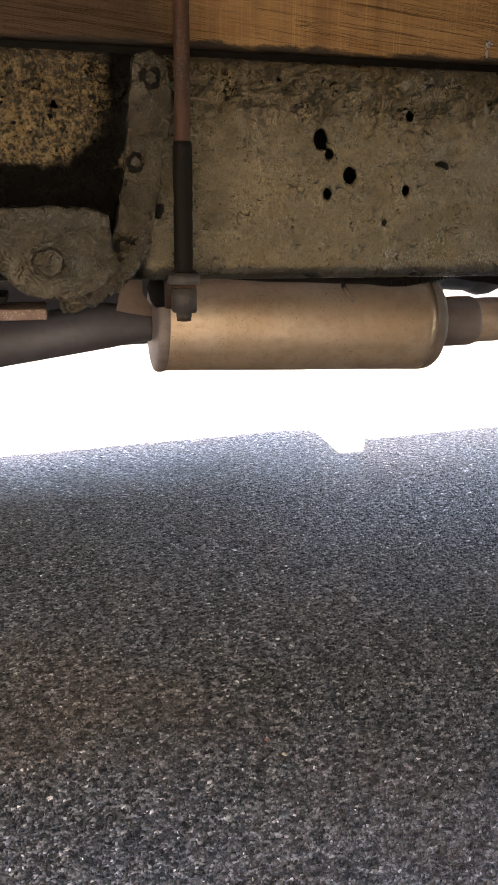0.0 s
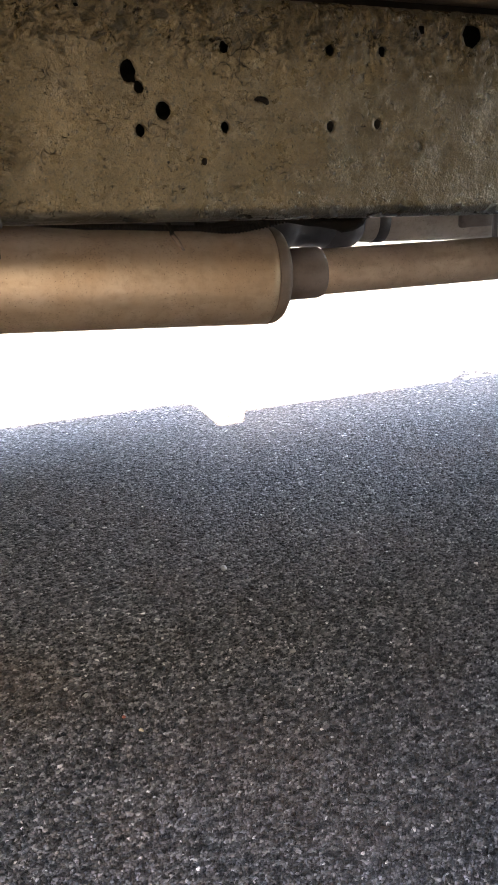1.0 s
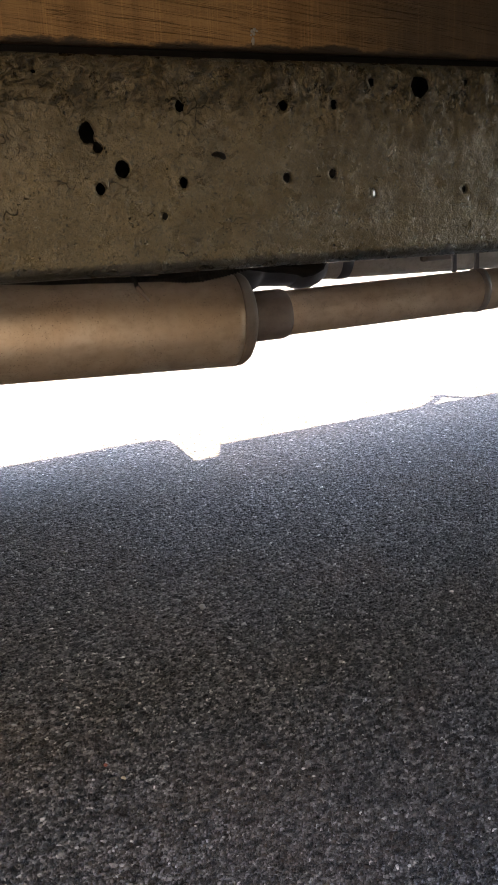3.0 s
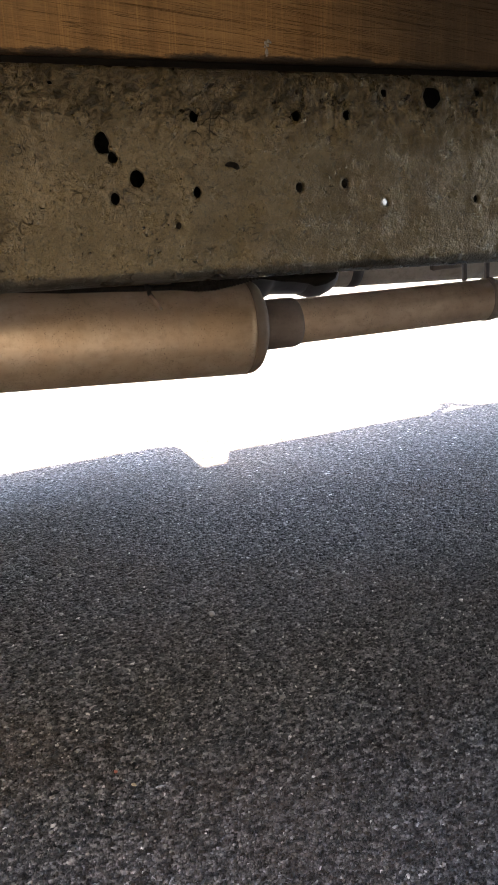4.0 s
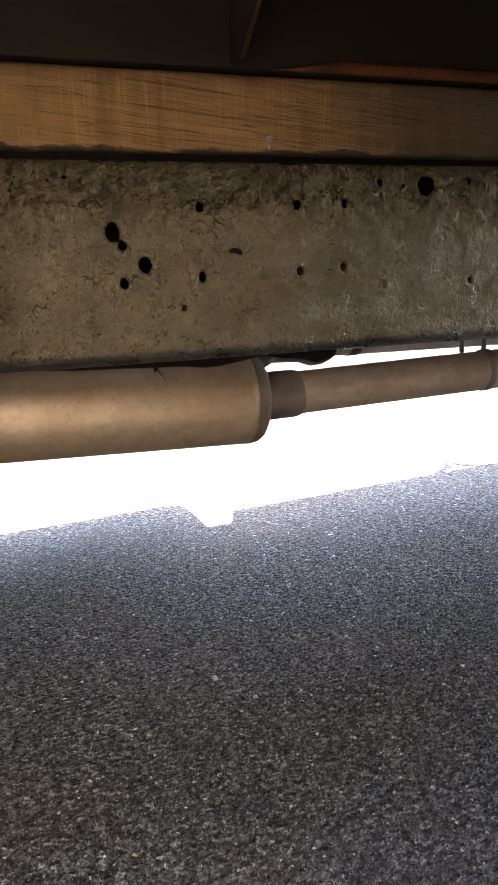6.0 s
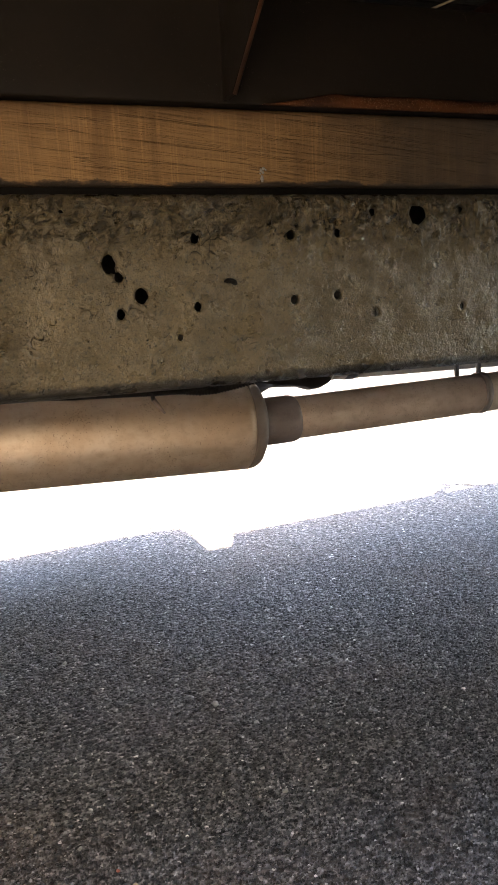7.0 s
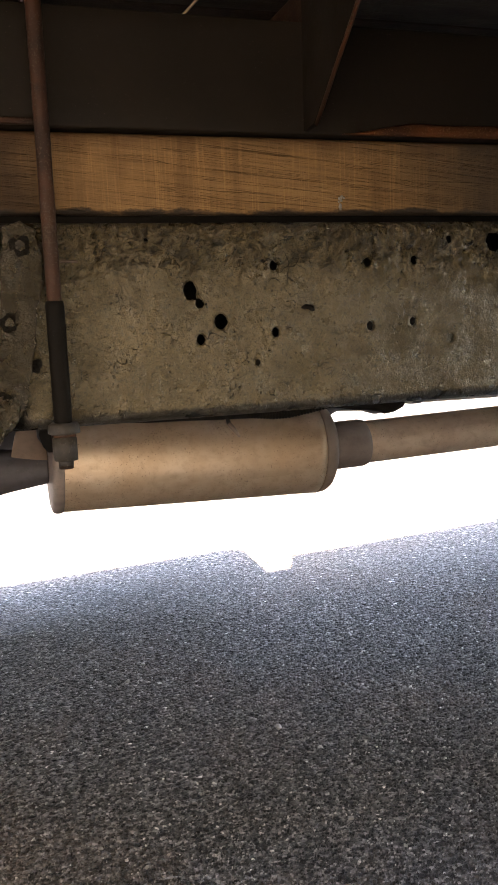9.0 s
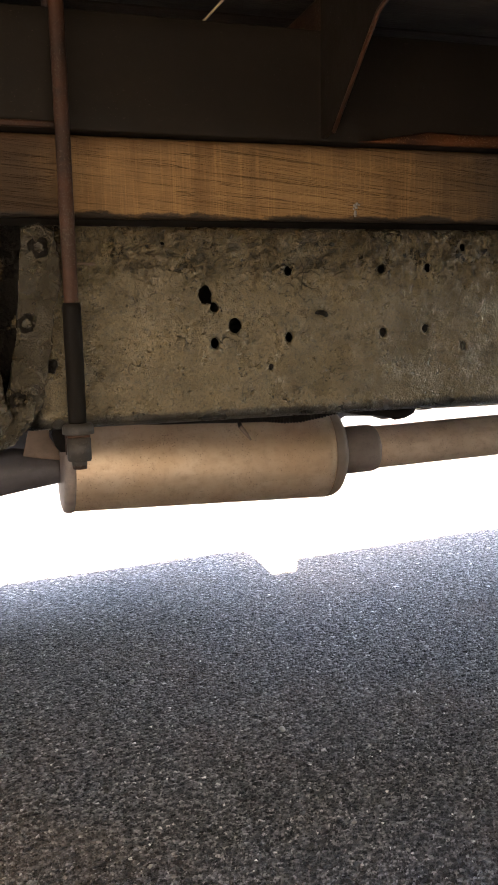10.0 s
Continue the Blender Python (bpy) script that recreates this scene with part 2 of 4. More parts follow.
def metal_material(name, pale, stain, spot, metal=0.4, rough=(0.36, 0.6), relief=0.0003, spots=0.62, shine=0.5):
    m = Nodes(name)
    broad = m.noise(11, 4, 0.6)
    streak = m.noise(40, 4, 0.6, 0.0, m.stretch(0.35, 1, 1))
    speck = m.sum(m.noise(420, 2, 0.6), m.noise(14, 3, 0.6), 0.35)
    colour = m.mix(pale, stain, m.ramp(broad, (0.36, 0.0), (0.66, 1.0)))
    colour = m.mix(colour, tuple(c * 0.7 for c in stain), m.ramp(streak, (0.5, 0.0), (0.75, 0.6)))
    colour = m.mix(colour, tuple(c * 0.62 for c in stain), m.ramp(m.noise(75, 5, 0.72), (0.50, 0.0), (0.72, 0.55)))
    spotted = m.ramp(speck, (spots + 0.175, 0.0), (spots + 0.26, 0.8))
    colour = m.mix(colour, spot, spotted)
    m.put("Base Color", colour)
    m.put("Metallic", metal)
    m.put("Roughness", m.ramp(broad, (0.3, rough[0]), (0.7, rough[1])))
    m.put("Specular IOR Level", shine)
    m.bump(m.sum(m.noise(70, 2, 0.5), spotted, 0.25), relief)
    return m.material


ASPHALT = asphalt_material("asphalt_binder", False)
AGGREGATE = asphalt_material("asphalt_stone", True)
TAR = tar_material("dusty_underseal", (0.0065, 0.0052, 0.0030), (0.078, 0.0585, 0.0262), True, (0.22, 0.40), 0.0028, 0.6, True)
TAR_HANGER = tar_material("underseal_on_casting", (0.0045, 0.0037, 0.0022), (0.029, 0.0222, 0.0108), False, (0.20, 0.36), 0.0046, 0.7)
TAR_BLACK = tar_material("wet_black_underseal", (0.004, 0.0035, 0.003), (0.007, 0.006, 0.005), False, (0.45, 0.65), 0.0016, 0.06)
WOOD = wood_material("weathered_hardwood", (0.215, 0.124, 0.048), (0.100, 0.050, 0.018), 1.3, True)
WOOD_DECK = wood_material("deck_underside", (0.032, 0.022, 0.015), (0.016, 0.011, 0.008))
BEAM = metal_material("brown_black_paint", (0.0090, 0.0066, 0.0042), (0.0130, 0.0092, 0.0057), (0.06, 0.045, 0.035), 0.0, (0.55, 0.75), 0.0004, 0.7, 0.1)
RUST = metal_material("flaking_rust", (0.095, 0.030, 0.009), (0.030, 0.012, 0.006), (0.16, 0.085, 0.04), 0.0, (0.8, 0.95), 0.0030, 0.58, 0.1)
ROD = metal_material("rusty_rod", (0.058, 0.0205, 0.0085), (0.014, 0.0092, 0.0062), (0.055, 0.040, 0.026), 0.1, (0.5, 0.7), 0.0006, 0.58, 0.2)
NUT = metal_material("grimy_steel", (0.034, 0.028, 0.021), (0.018, 0.015, 0.012), (0.07, 0.058, 0.042), 0.1, (0.5, 0.75), 0.0016, 0.6, 0.4)
RUBBER = metal_material("black_rubber", (0.0045, 0.0037, 0.0029), (0.0066, 0.0052, 0.0038), (0.02, 0.017, 0.013), 0.0, (0.6, 0.8), 0.0005, 0.68, 0.07)
MUFFLER = metal_material("heat_stained_steel", (0.47, 0.365, 0.255), (0.40, 0.285, 0.180), (0.14, 0.092, 0.06), 0.68, (0.42, 0.55), 0.0006, 0.62, 0.35)
PIPE = metal_material("exhaust_pipe_steel", (0.45, 0.35, 0.255), (0.34, 0.25, 0.18), (0.17, 0.12, 0.085), 0.45, (0.46, 0.62), 0.0006, 0.64)
COLLAR = metal_material("blued_collar_steel", (0.17, 0.135, 0.112), (0.12, 0.094, 0.079), (0.08, 0.065, 0.05), 0.15, (0.5, 0.65), 0.0003, 0.68)
INLET = metal_material("dull_dark_pipe", (0.075, 0.070, 0.072), (0.055, 0.05, 0.05), (0.10, 0.085, 0.07), 0.2, (0.5, 0.65), 0.0003, 0.68)
ROD_PALE = metal_material("tan_rusty_steel", (0.115, 0.078, 0.05), (0.075, 0.048, 0.03), (0.06, 0.04, 0.026), 0.0, (0.6, 0.8), 0.0005, 0.66)
LEAF = metal_material("reddish_worn_leaf", (0.15, 0.105, 0.080), (0.075, 0.036, 0.025), (0.26, 0.22, 0.18), 0.0, (0.6, 0.8), 0.0008, 0.56, 0.3)
WIRE = metal_material("bright_bare_wire", (0.75, 0.72, 0.66), (0.6, 0.56, 0.5), (0.3, 0.26, 0.2), 0.3, (0.25, 0.4), 0.0001, 0.7)
GREY_PART = metal_material("dusty_grey_metal", (0.50, 0.45, 0.38), (0.38, 0.33, 0.27), (0.12, 0.10, 0.08), 0.2, (0.5, 0.65), 0.0004, 0.68)
PAINT = metal_material("worn_body_paint", (0.05, 0.05, 0.048), (0.04, 0.038, 0.036), (0.03, 0.025, 0.02), 0.0, (0.4, 0.6), 0.0002, 0.72)
CABLE = metal_material("tan_cable_sheath", (0.55, 0.40, 0.24), (0.45, 0.32, 0.19), (0.2, 0.15, 0.1), 0.0, (0.4, 0.55), 0.0001, 0.75)
PALE_STONE = metal_material("pale_pebble_stone", (0.20, 0.185, 0.16), (0.14, 0.127, 0.11), (0.18, 0.16, 0.14), 0.0, (0.55, 0.75), 0.0006, 0.66)
TAN_STONE = metal_material("tan_pebble_stone", (0.36, 0.28, 0.17), (0.28, 0.21, 0.125), (0.2, 0.15, 0.1), 0.0, (0.55, 0.75), 0.0006, 0.66)
RED_STONE = metal_material("red_chip_stone", (0.30, 0.09, 0.05), (0.2, 0.06, 0.035), (0.12, 0.05, 0.03), 0.0, (0.6, 0.8), 0.0006, 0.66)

# ---- building helpers ----
# The vehicle leans a little nose-down: its length falls by LEAN along x.
LEAN = math.asin(0.038)
TRUCK = Matrix.Translation((0, 0, 0.78)) @ Matrix.Rotation(LEAN, 4, "Y") @ Matrix.Translation((0, 0, -0.78))
UNTRUCK = TRUCK.inverted()


def own(x, y, z):
    """A place in the world, in the vehicle's own frame."""
    return UNTRUCK @ Vector((x, y, z))


def thing(name, label, category, group="", m=TRUCK):
    ob = new(name)
    ob.empty_display_size = 0.02
    ob.matrix_basis = m
    return tagged(ob, label, category, group)


def part(name, bm, material, parent, label="", smooth=True):
    me = bpy.data.meshes.new(name)
    bmesh.ops.recalc_face_normals(bm, faces=bm.faces)
    for f in bm.faces:
        f.smooth = smooth
    bm.to_mesh(me)
    bm.free()
    me.materials.append(material)
    ob = new(name, me)
    ob.parent = parent
    if label:
        tagged(ob, label)
    return ob


def sweep(pts, radii, seg=24, bm=None, squash=1.0):
    """A closed round tube along points, with a radius for each."""
    bm = bm or bmesh.new()
    pts = [Vector(p) for p in pts]
    if isinstance(radii, (int, float)):
        radii = [radii] * len(pts)
    rings, side = [], None
    for i, p in enumerate(pts):
        a, b = pts[max(i - 1, 0)], pts[min(i + 1, len(pts) - 1)]
        way = (b - a).normalized() if (b - a).length > 1e-9 else Vector((1, 0, 0))
        if side is None:
            side = way.cross(Vector((0, 0, 1)) if abs(way.z) < 0.9 else Vector((0, 1, 0)))
        side = (side - way * side.dot(way)).normalized()
        up = side.cross(way)
        rings.append([bm.verts.new(p + (side * math.cos(k * math.tau / seg) + up * squash * math.sin(k * math.tau / seg)) * radii[i])
                      for k in range(seg)])
    for r, s in zip(rings, rings[1:]):
        for k in range(seg):
            bm.faces.new((r[k], r[(k + 1) % seg], s[(k + 1) % seg], s[k]))
    bm.faces.new(rings[0])
    bm.faces.new(list(reversed(rings[-1])))
    return bm


def slab(x0, x1, y0, y1, z0, z1, bevel=0.003, bm=None):
    out = bm or bmesh.new()
    made = bmesh.ops.create_cube(out, size=1, matrix=Matrix.Translation(((x0 + x1) / 2, (y0 + y1) / 2, (z0 + z1) / 2))
                                 @ Matrix.Diagonal((x1 - x0, y1 - y0, z1 - z0, 1)))
    if bevel:
        edges = {e for v in made["verts"] for e in v.link_edges}
        bmesh.ops.bevel(out, geom=list(edges), offset=bevel, segments=2, affect="EDGES", profile=0.5)
    return out


def plate(outline, y0, y1, bevel=0.003, steps=0):
    """A plate cut to an outline of (x, z), between two depths."""
    bm = bmesh.new()
    face = bm.faces.new([bm.verts.new((x, y0, z)) for x, z in outline])
    made = bmesh.ops.extrude_face_region(bm, geom=[face])
    for v in made["geom"]:
        if isinstance(v, bmesh.types.BMVert):
            v.co.y = y1
    if bevel:
        rim = [e for e in bm.edges if abs(e.verts[0].co.y - y0) < 1e-6 and abs(e.verts[1].co.y - y0) < 1e-6]
        bmesh.ops.bevel(bm, geom=rim, offset=bevel, segments=3, affect="EDGES", profile=0.5)
    return bm


def lumpy(bm, amount, scale, seed=0.0):
    bm.normal_update()
    for v in bm.verts:
        p = v.co * scale + Vector((seed, seed * 1.7, seed * 0.6))
        v.co += v.normal * amount * (noise.noise(p) + 0.5 * noise.noise(p * 2.3))
    return bm


def dense(bm, cuts):
    bmesh.ops.triangulate(bm, faces=[f for f in bm.faces if len(f.verts) > 4])
    bmesh.ops.subdivide_edges(bm, edges=list(bm.edges), cuts=cuts, use_grid_fill=True)
    return bm


def hexagon(centre, radius, depth, facing="Y", dome=0.0):
    turn = Matrix.Rotation(math.pi / 2, 4, "X") if facing == "Y" else Matrix.Identity(4)
    bm = bmesh.new()
    bmesh.ops.create_cone(bm, cap_ends=True, segments=6, radius1=radius, radius2=radius, depth=depth,
                          matrix=Matrix.Translation(centre) @ turn)
    bmesh.ops.bevel(bm, geom=list(bm.edges), offset=radius * 0.07, segments=2, affect="EDGES")
    return bm


def bolt_head(centre, radius, depth):
    """A round, tar-clogged bolt head that faces the near side."""
    x, y, z = centre
    prof = [(0, 1.0), (0.5, 1.0), (0.78, 0.93), (0.94, 0.74), (1.0, 0.4), (1.0, 0.05)]
    return sweep([(x, y - depth * d, z) for d, _ in prof], [radius * r for _, r in prof], 18)


def ring(centre, outer, inner, depth, seg=32):
    x, y, z = centre
    bm = bmesh.new()
    prof = [(inner, 0), (inner, -depth), ((inner + outer) / 2, -depth * 1.25), (outer, -depth * 0.8), (outer, 0)]
    rows = [[bm.verts.new((x + r * math.cos(k * math.tau / seg), y + d, z + r * math.sin(k * math.tau / seg))) for k in range(seg)]
            for r, d in prof]
    for a, b in zip(rows, rows[1:] + rows[:1]):
        for k in range(seg):
            bm.faces.new((a[k], a[(k + 1) % seg], b[(k + 1) % seg], b[k]))
    return bm


# ---- ground ----
bm = bmesh.new()
xs = [-400, -60, -12, -3, -1, 0, 1, 2, 4, 12, 60, 400]
grid = [[bm.verts.new((x, y, 0)) for x in xs] for y in xs]
for r, s in zip(grid, grid[1:]):
    for i in range(len(xs) - 1):
        bm.faces.new((r[i], r[i + 1], s[i + 1], s[i]))
ground = part("ground", bm, ASPHALT, None)
tagged(ground, "dark grey coarse asphalt, shaded under the truck and sunlit beyond", "asphalt", kind="structure")


def aggregate():
    """The stone chips that stand out of the asphalt, where the shade lies."""
    rng = np.random.default_rng(7)
    cells = []
    y = -0.50
    while y < 1.54:
        step = 0.0029 + 0.0016 * max(0.0, y + 0.25)
        y += step * 0.9
        x = np.arange(-0.58, 0.28 + (y + 0.44) * 0.74, step * 1.15)
        cells.append(np.stack([x, np.full_like(x, y), np.full_like(x, step)], 1))
    at = np.concatenate(cells)
    gap, at = at[:, 2], at[:, :2]
    at = at + rng.uniform(-0.5, 0.5, at.shape) * gap[:, None]
    n = len(at)
    size = gap * rng.uniform(0.36, 0.66, n) * (1 + 0.5 * (rng.random(n) > 0.93))
    lift = rng.uniform(-0.0003, 0.0012, n) * (1 - 0.7 * np.clip(at[:, 1], 0, 1.3))
    tall = size * rng.uniform(0.5, 1.5, n) * (1 - 0.85 * np.clip((at[:, 1] + 0.1) / 1.2, 0, 1))
    turn = rng.normal(0, 0.45, n)
    long = rng.uniform(0.9, 2.1, n)
    k = np.arange(4)
    ang = k[None] * math.tau / 4 + rng.uniform(-0.45, 0.45, (n, 4))
    rad = size[:, None] * rng.uniform(0.8, 1.3, (n, 4))
    c, s = np.cos(turn)[:, None], np.sin(turn)[:, None]

    def place(r, z):
        px, py = np.cos(ang) * r * long[:, None], np.sin(ang) * r
        return np.stack([at[:, :1] + c * px - s * py, at[:, 1:] + s * px + c * py, z], 2)

    low = place(rad * 1.05, np.full((n, 4), -0.0012))
    top = place(rad * rng.uniform(0.6, 0.95, (n, 4)), (lift + tall)[:, None] + rng.uniform(-0.42, 0.42, (n, 4)) * tall[:, None])
    verts = np.concatenate([low, top], 1).reshape(-1, 3)
    faces = []
    for i in range(4):
        j = (i + 1) % 4
        faces.append([i, j, 4 + j])
        faces.append([i, 4 + j, 4 + i])
    faces += [[4, 5, 6], [4, 6, 7]]
    faces = np.array(faces)[None] + (np.arange(n) * 8)[:, None, None]
    me = bpy.data.meshes.new("asphalt_chips")
    me.vertices.add(n * 8)
    me.vertices.foreach_set("co", verts.ravel())
    tri = faces.reshape(-1, 3)
    me.loops.add(tri.size)
    me.loops.foreach_set("vertex_index", tri.ravel().astype(np.int32))
    me.polygons.add(len(tri))
    me.polygons.foreach_set("loop_start", np.arange(0, tri.size, 3, dtype=np.int32))
    me.update(calc_edges=True)
    me.validate()
    me.materials.append(AGGREGATE)
    tagged(new("asphalt_chips", me), "grey and black stone chips bound into the asphalt", "asphalt", kind="stuff")


aggregate()


def pebble(x, y, size, material, label, seed):
    bm = bmesh.new()
    bmesh.ops.create_icosphere(bm, subdivisions=2, radius=1)
    for v in bm.verts:
        v.co *= 1 + 0.28 * noise.noise(v.co * 1.3 + Vector((seed, 0, seed * 2.1)))
        v.co = Vector((v.co.x * size, v.co.y * size * 0.7, v.co.z * size * 0.5))
    ob = part("pebble", bm, material, None, smooth=False)
    ob.matrix_basis = pose(x, y, 0.0022 + size * 0.3, 8, -6, seed * 57)
    tagged(ob, label, "pebble", "loose pebbles on the asphalt")


for i, (x, y, s, m, text) in enumerate([
        (0.156, 0.371, 0.0085, PALE_STONE, "pale flat pebble lying loose on the asphalt"),
        (-0.094, -0.022, 0.0040, TAN_STONE, "small round yellowish pebble on the dark asphalt"),
        (0.166, 0.068, 0.0050, PALE_STONE, "pale grey pebble lying loose on the asphalt"),
        (-0.150, 0.085, 0.0045, PALE_STONE, "pale grey pebble lying loose on the asphalt"),
        (-0.110, 0.015, 0.0035, RED_STONE, "tiny brick-red chip lying on the asphalt"),
        (-0.031, 0.760, 0.0060, PALE_STONE, "pale grey pebble lying loose on the asphalt"),
        (-0.076, 0.693, 0.0060, PALE_STONE, "pale grey pebble lying loose on the asphalt"),
        (0.212, -0.020, 0.0040, PALE_STONE, "pale grey pebble lying loose on the asphalt"),
        (0.055, -0.120, 0.0038, PALE_STONE, "pale grey pebble lying loose on the asphalt"),
        (-0.210, -0.060, 0.0036, PALE_STONE, "pale grey pebble lying loose on the asphalt")]):
    pebble(x, y, s, m, text, i + 1.3)

# ---- unseen walls, added to bounce warm light and block low sky ----
WALL = metal_material("sandy_render", (0.20, 0.168, 0.124), (0.165, 0.136, 0.10), (0.12, 0.10, 0.075), 0.0, (0.85, 0.95), 0.002, 0.66, 0.2)
wall = part("bounce_wall", slab(-14, 14, -4.9, -4.6, -0.02, 6.0, 0.01), WALL, None)
far_wall = part("sky_block_wall", slab(-30, 30, 14.0, 14.3, -0.02, 6.6, 0.01), WALL, None)
tagged(far_wall, "unseen sandy wall added on the far side to block low sky", "wall", kind="structure")
tagged(wall, "unseen sunlit sandy wall added to bounce warm light onto the truck", "wall", kind="structure")

# ---- chassis rail ----
HOLES = [(-0.0355, 0.816, 0.0088, 1.3), (-0.0250, 0.800, 0.0057, 1.1), (0.0005, 0.776, 0.0088, 1.12), (-0.0268, 0.756, 0.0060, 1.1),
         (0.0745, 0.840, 0.0060, 1.1), (0.0715, 0.757, 0.0058, 1.1), (0.0450, 0.721, 0.0038, 1.1), (0.2040, 0.837, 0.0055, 1.1),
         (0.2720, 0.836, 0.0055, 1.1), (0.3260, 0.861, 0.0056, 1.1), (0.3960, 0.8545, 0.0140, 1.05), (0.2040, 0.755, 0.0058, 1.1),
         (0.2670, 0.756, 0.0056, 1.1), (0.3240, 0.729, 0.0056, 1.1), (0.4650, 0.725, 0.0050, 1.1), (0.4670, 0.858, 0.0058, 1.1),
         (-0.0840, 0.880, 0.0036, 1.0), (-0.3310, 0.854, 0.0042, 1.2)]
RAIL_TOP, RAIL_BOTTOM = 0.897, 0.656


def rail_channel():
    """An outward-facing channel: web with drilled holes and two flanges, thick with old underseal."""
    fine = np.arange(-0.46, 0.66, 0.0021)
    xs = np.concatenate([np.arange(-1.5, -0.47, 0.06), fine, np.arange(0.69, 2.2, 0.06)])
    corner = 0.019
    prof = [(0.065, RAIL_TOP), (0.045, RAIL_TOP), (0.025, RAIL_TOP)]
    prof += [(corner - corner * math.sin(a), RAIL_TOP - corner + corner * math.cos(a)) for a in (0.0, 0.4, 0.8, 1.2)]
    prof += [(0.0, z) for z in np.arange(RAIL_TOP - corner, RAIL_BOTTOM + corner, -0.0021)]
    prof += [(corner - corner * math.cos(a), RAIL_BOTTOM + corner - corner * math.sin(a)) for a in (0.0, 0.4, 0.8, 1.2, 1.57)]
    prof += [(0.025, RAIL_BOTTOM), (0.045, RAIL_BOTTOM), (0.065, RAIL_BOTTOM)]
    holes = [(own(x, 0, z), r, tall) for x, z, r, tall in HOLES]
    bm = bmesh.new()
    rows = []
    for y, z in prof:
        row = []
        for x in xs:
            p = Vector((x, 0.3, z))
            n1 = noise.noise(p * 26)
            n2 = noise.noise(Vector((x * 105 + 2.2 * n1, 2.0, z * 90 + 1.8 * n1)))
            n3 = noise.noise(p * 210)
            upper = min(1.0, max(0.0, (z - 0.80) / 0.07))
            left = min(1.0, max(0.0, (-0.262 - x) / 0.02))
            bump = 0.0014 * n1 + (0.0006 + 0.0034 * upper) * n2 * abs(n2) * 2 + (0.0004 + 0.0008 * upper) * n3
            front = min(1.0, max(0.0, (x - 0.12) / 0.08)) * min(1.0, max(0.0, (z - 0.79) / 0.05))
            if front:
                bump += front * 0.0020 * noise.noise(Vector((x * 160 + n1, 5.0, z * 48)))
            if left:
                bump += left * (0.0028 * noise.noise(p * 120) + 0.0016 * noise.noise(p * 260) + 0.002)
            for c, r, tall in holes:
                d = math.hypot(x - c.x, (z - c.z) / tall)
                if d < r + 0.012:
                    bump += 0.0005 * math.exp(-((d - r - 0.0028) / 0.0026) ** 2)
            row.append(bm.verts.new((x, y - bump, z)))
        rows.append(row)
    for a, b in zip(rows, rows[1:]):
        for i in range(len(xs) - 1):
            bm.faces.new((a[i], b[i], b[i + 1], a[i + 1]))
    for c, r, tall in holes:
        inside = [v for v in bm.verts if v.co.y < 0.008 and math.hypot(v.co.x - c.x, (v.co.z - c.z) / tall) < r]
        rim = {w for v in inside for f in v.link_faces for w in f.verts} - set(inside)
        bmesh.ops.delete(bm, geom=inside, context="VERTS")
        for k, v in enumerate(rim):
            d = Vector((v.co.x - c.x, 0, (v.co.z - c.z) / tall))
            d = d.normalized() * r * (1 + 0.08 * noise.noise(v.co * 300))
            v.co.x, v.co.z = c.x + d.x, c.z + d.z * tall
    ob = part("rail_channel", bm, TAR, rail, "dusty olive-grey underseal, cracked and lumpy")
    thick = ob.modifiers.new("thickness", "SOLIDIFY")
    thick.thickness, thick.offset = 0.006, -1.0
    return ob


rail = thing("chassis_rail", "steel truck chassis rail caked in dusty cracked underseal", "chassis rail")
rail_channel()
# A short weld run and two clogged bolts in the web.
a, b = own(-0.188, 0, 0.860), own(-0.166, 0, 0.858)
part("weld_bead", lumpy(sweep([a.lerp(b, k / 12) + Vector((0, -0.0008, 0)) for k in range(13)], [0.0008] + [0.0018] * 11 + [0.0008], 10), 0.0005, 300),
     ROD_PALE, rail, "short pale weld bead")
# A curled flake of tar that has lifted off the coat.
c = own(0.114, 0, 0.782)
part("tar_flake", lumpy(sweep([(c.x + 0.0105 * math.cos(a), -0.0015, c.z - 0.004 + 0.0085 * math.sin(a)) for a in np.linspace(0.3, 2.2, 16)],
                              [0.0008 + 0.0026 * math.sin((k + 3) / 20 * math.pi) for k in range(16)], 12), 0.0010, 260), TAR_BLACK, rail, "black curled flake of tar")
for x, z in ((0.204, 0.755), (0.267, 0.756), (0.045, 0.721)):
    p = own(x, 0.004, z)
    part("clogged_bolt", lumpy(bolt_head((p.x, 0.0045, p.z), 0.0046, 0.0025), 0.0006, 400), TAR_BLACK, rail, "black bolt end sunk in its hole")


def holed_web(y, hole_at, radius, x0, x1, z0, z1):
    """An upright sheet with one round hole."""
    bm = bmesh.new()
    px, pz = hole_at
    wide_by = radius * 2
    inner = [bm.verts.new((px + radius * math.cos(k * math.tau / 16), y, pz + radius * math.sin(k * math.tau / 16))) for k in range(16)]
    wide = [bm.verts.new((px + wide_by * max(-1, min(1, 1.5 * math.cos(k * math.tau / 16))), y, pz + wide_by * max(-1, min(1, 1.5 * math.sin(k * math.tau / 16)))))
            for k in range(16)]
    for k in range(16):
        bm.faces.new((inner[k], inner[(k + 1) % 16], wide[(k + 1) % 16], wide[k]))
    a, b, c, d = px - wide_by, px + wide_by, pz - wide_by, pz + wide_by
    for xa, xb, za, zb in ((x0, a, z0, z1), (b, x1, z0, z1), (a, b, z0, c), (a, b, d, z1)):
        bm.faces.new([bm.verts.new(v) for v in ((xa, y, za), (xb, y, za), (xb, y, zb), (xa, y, zb))])
    return bm


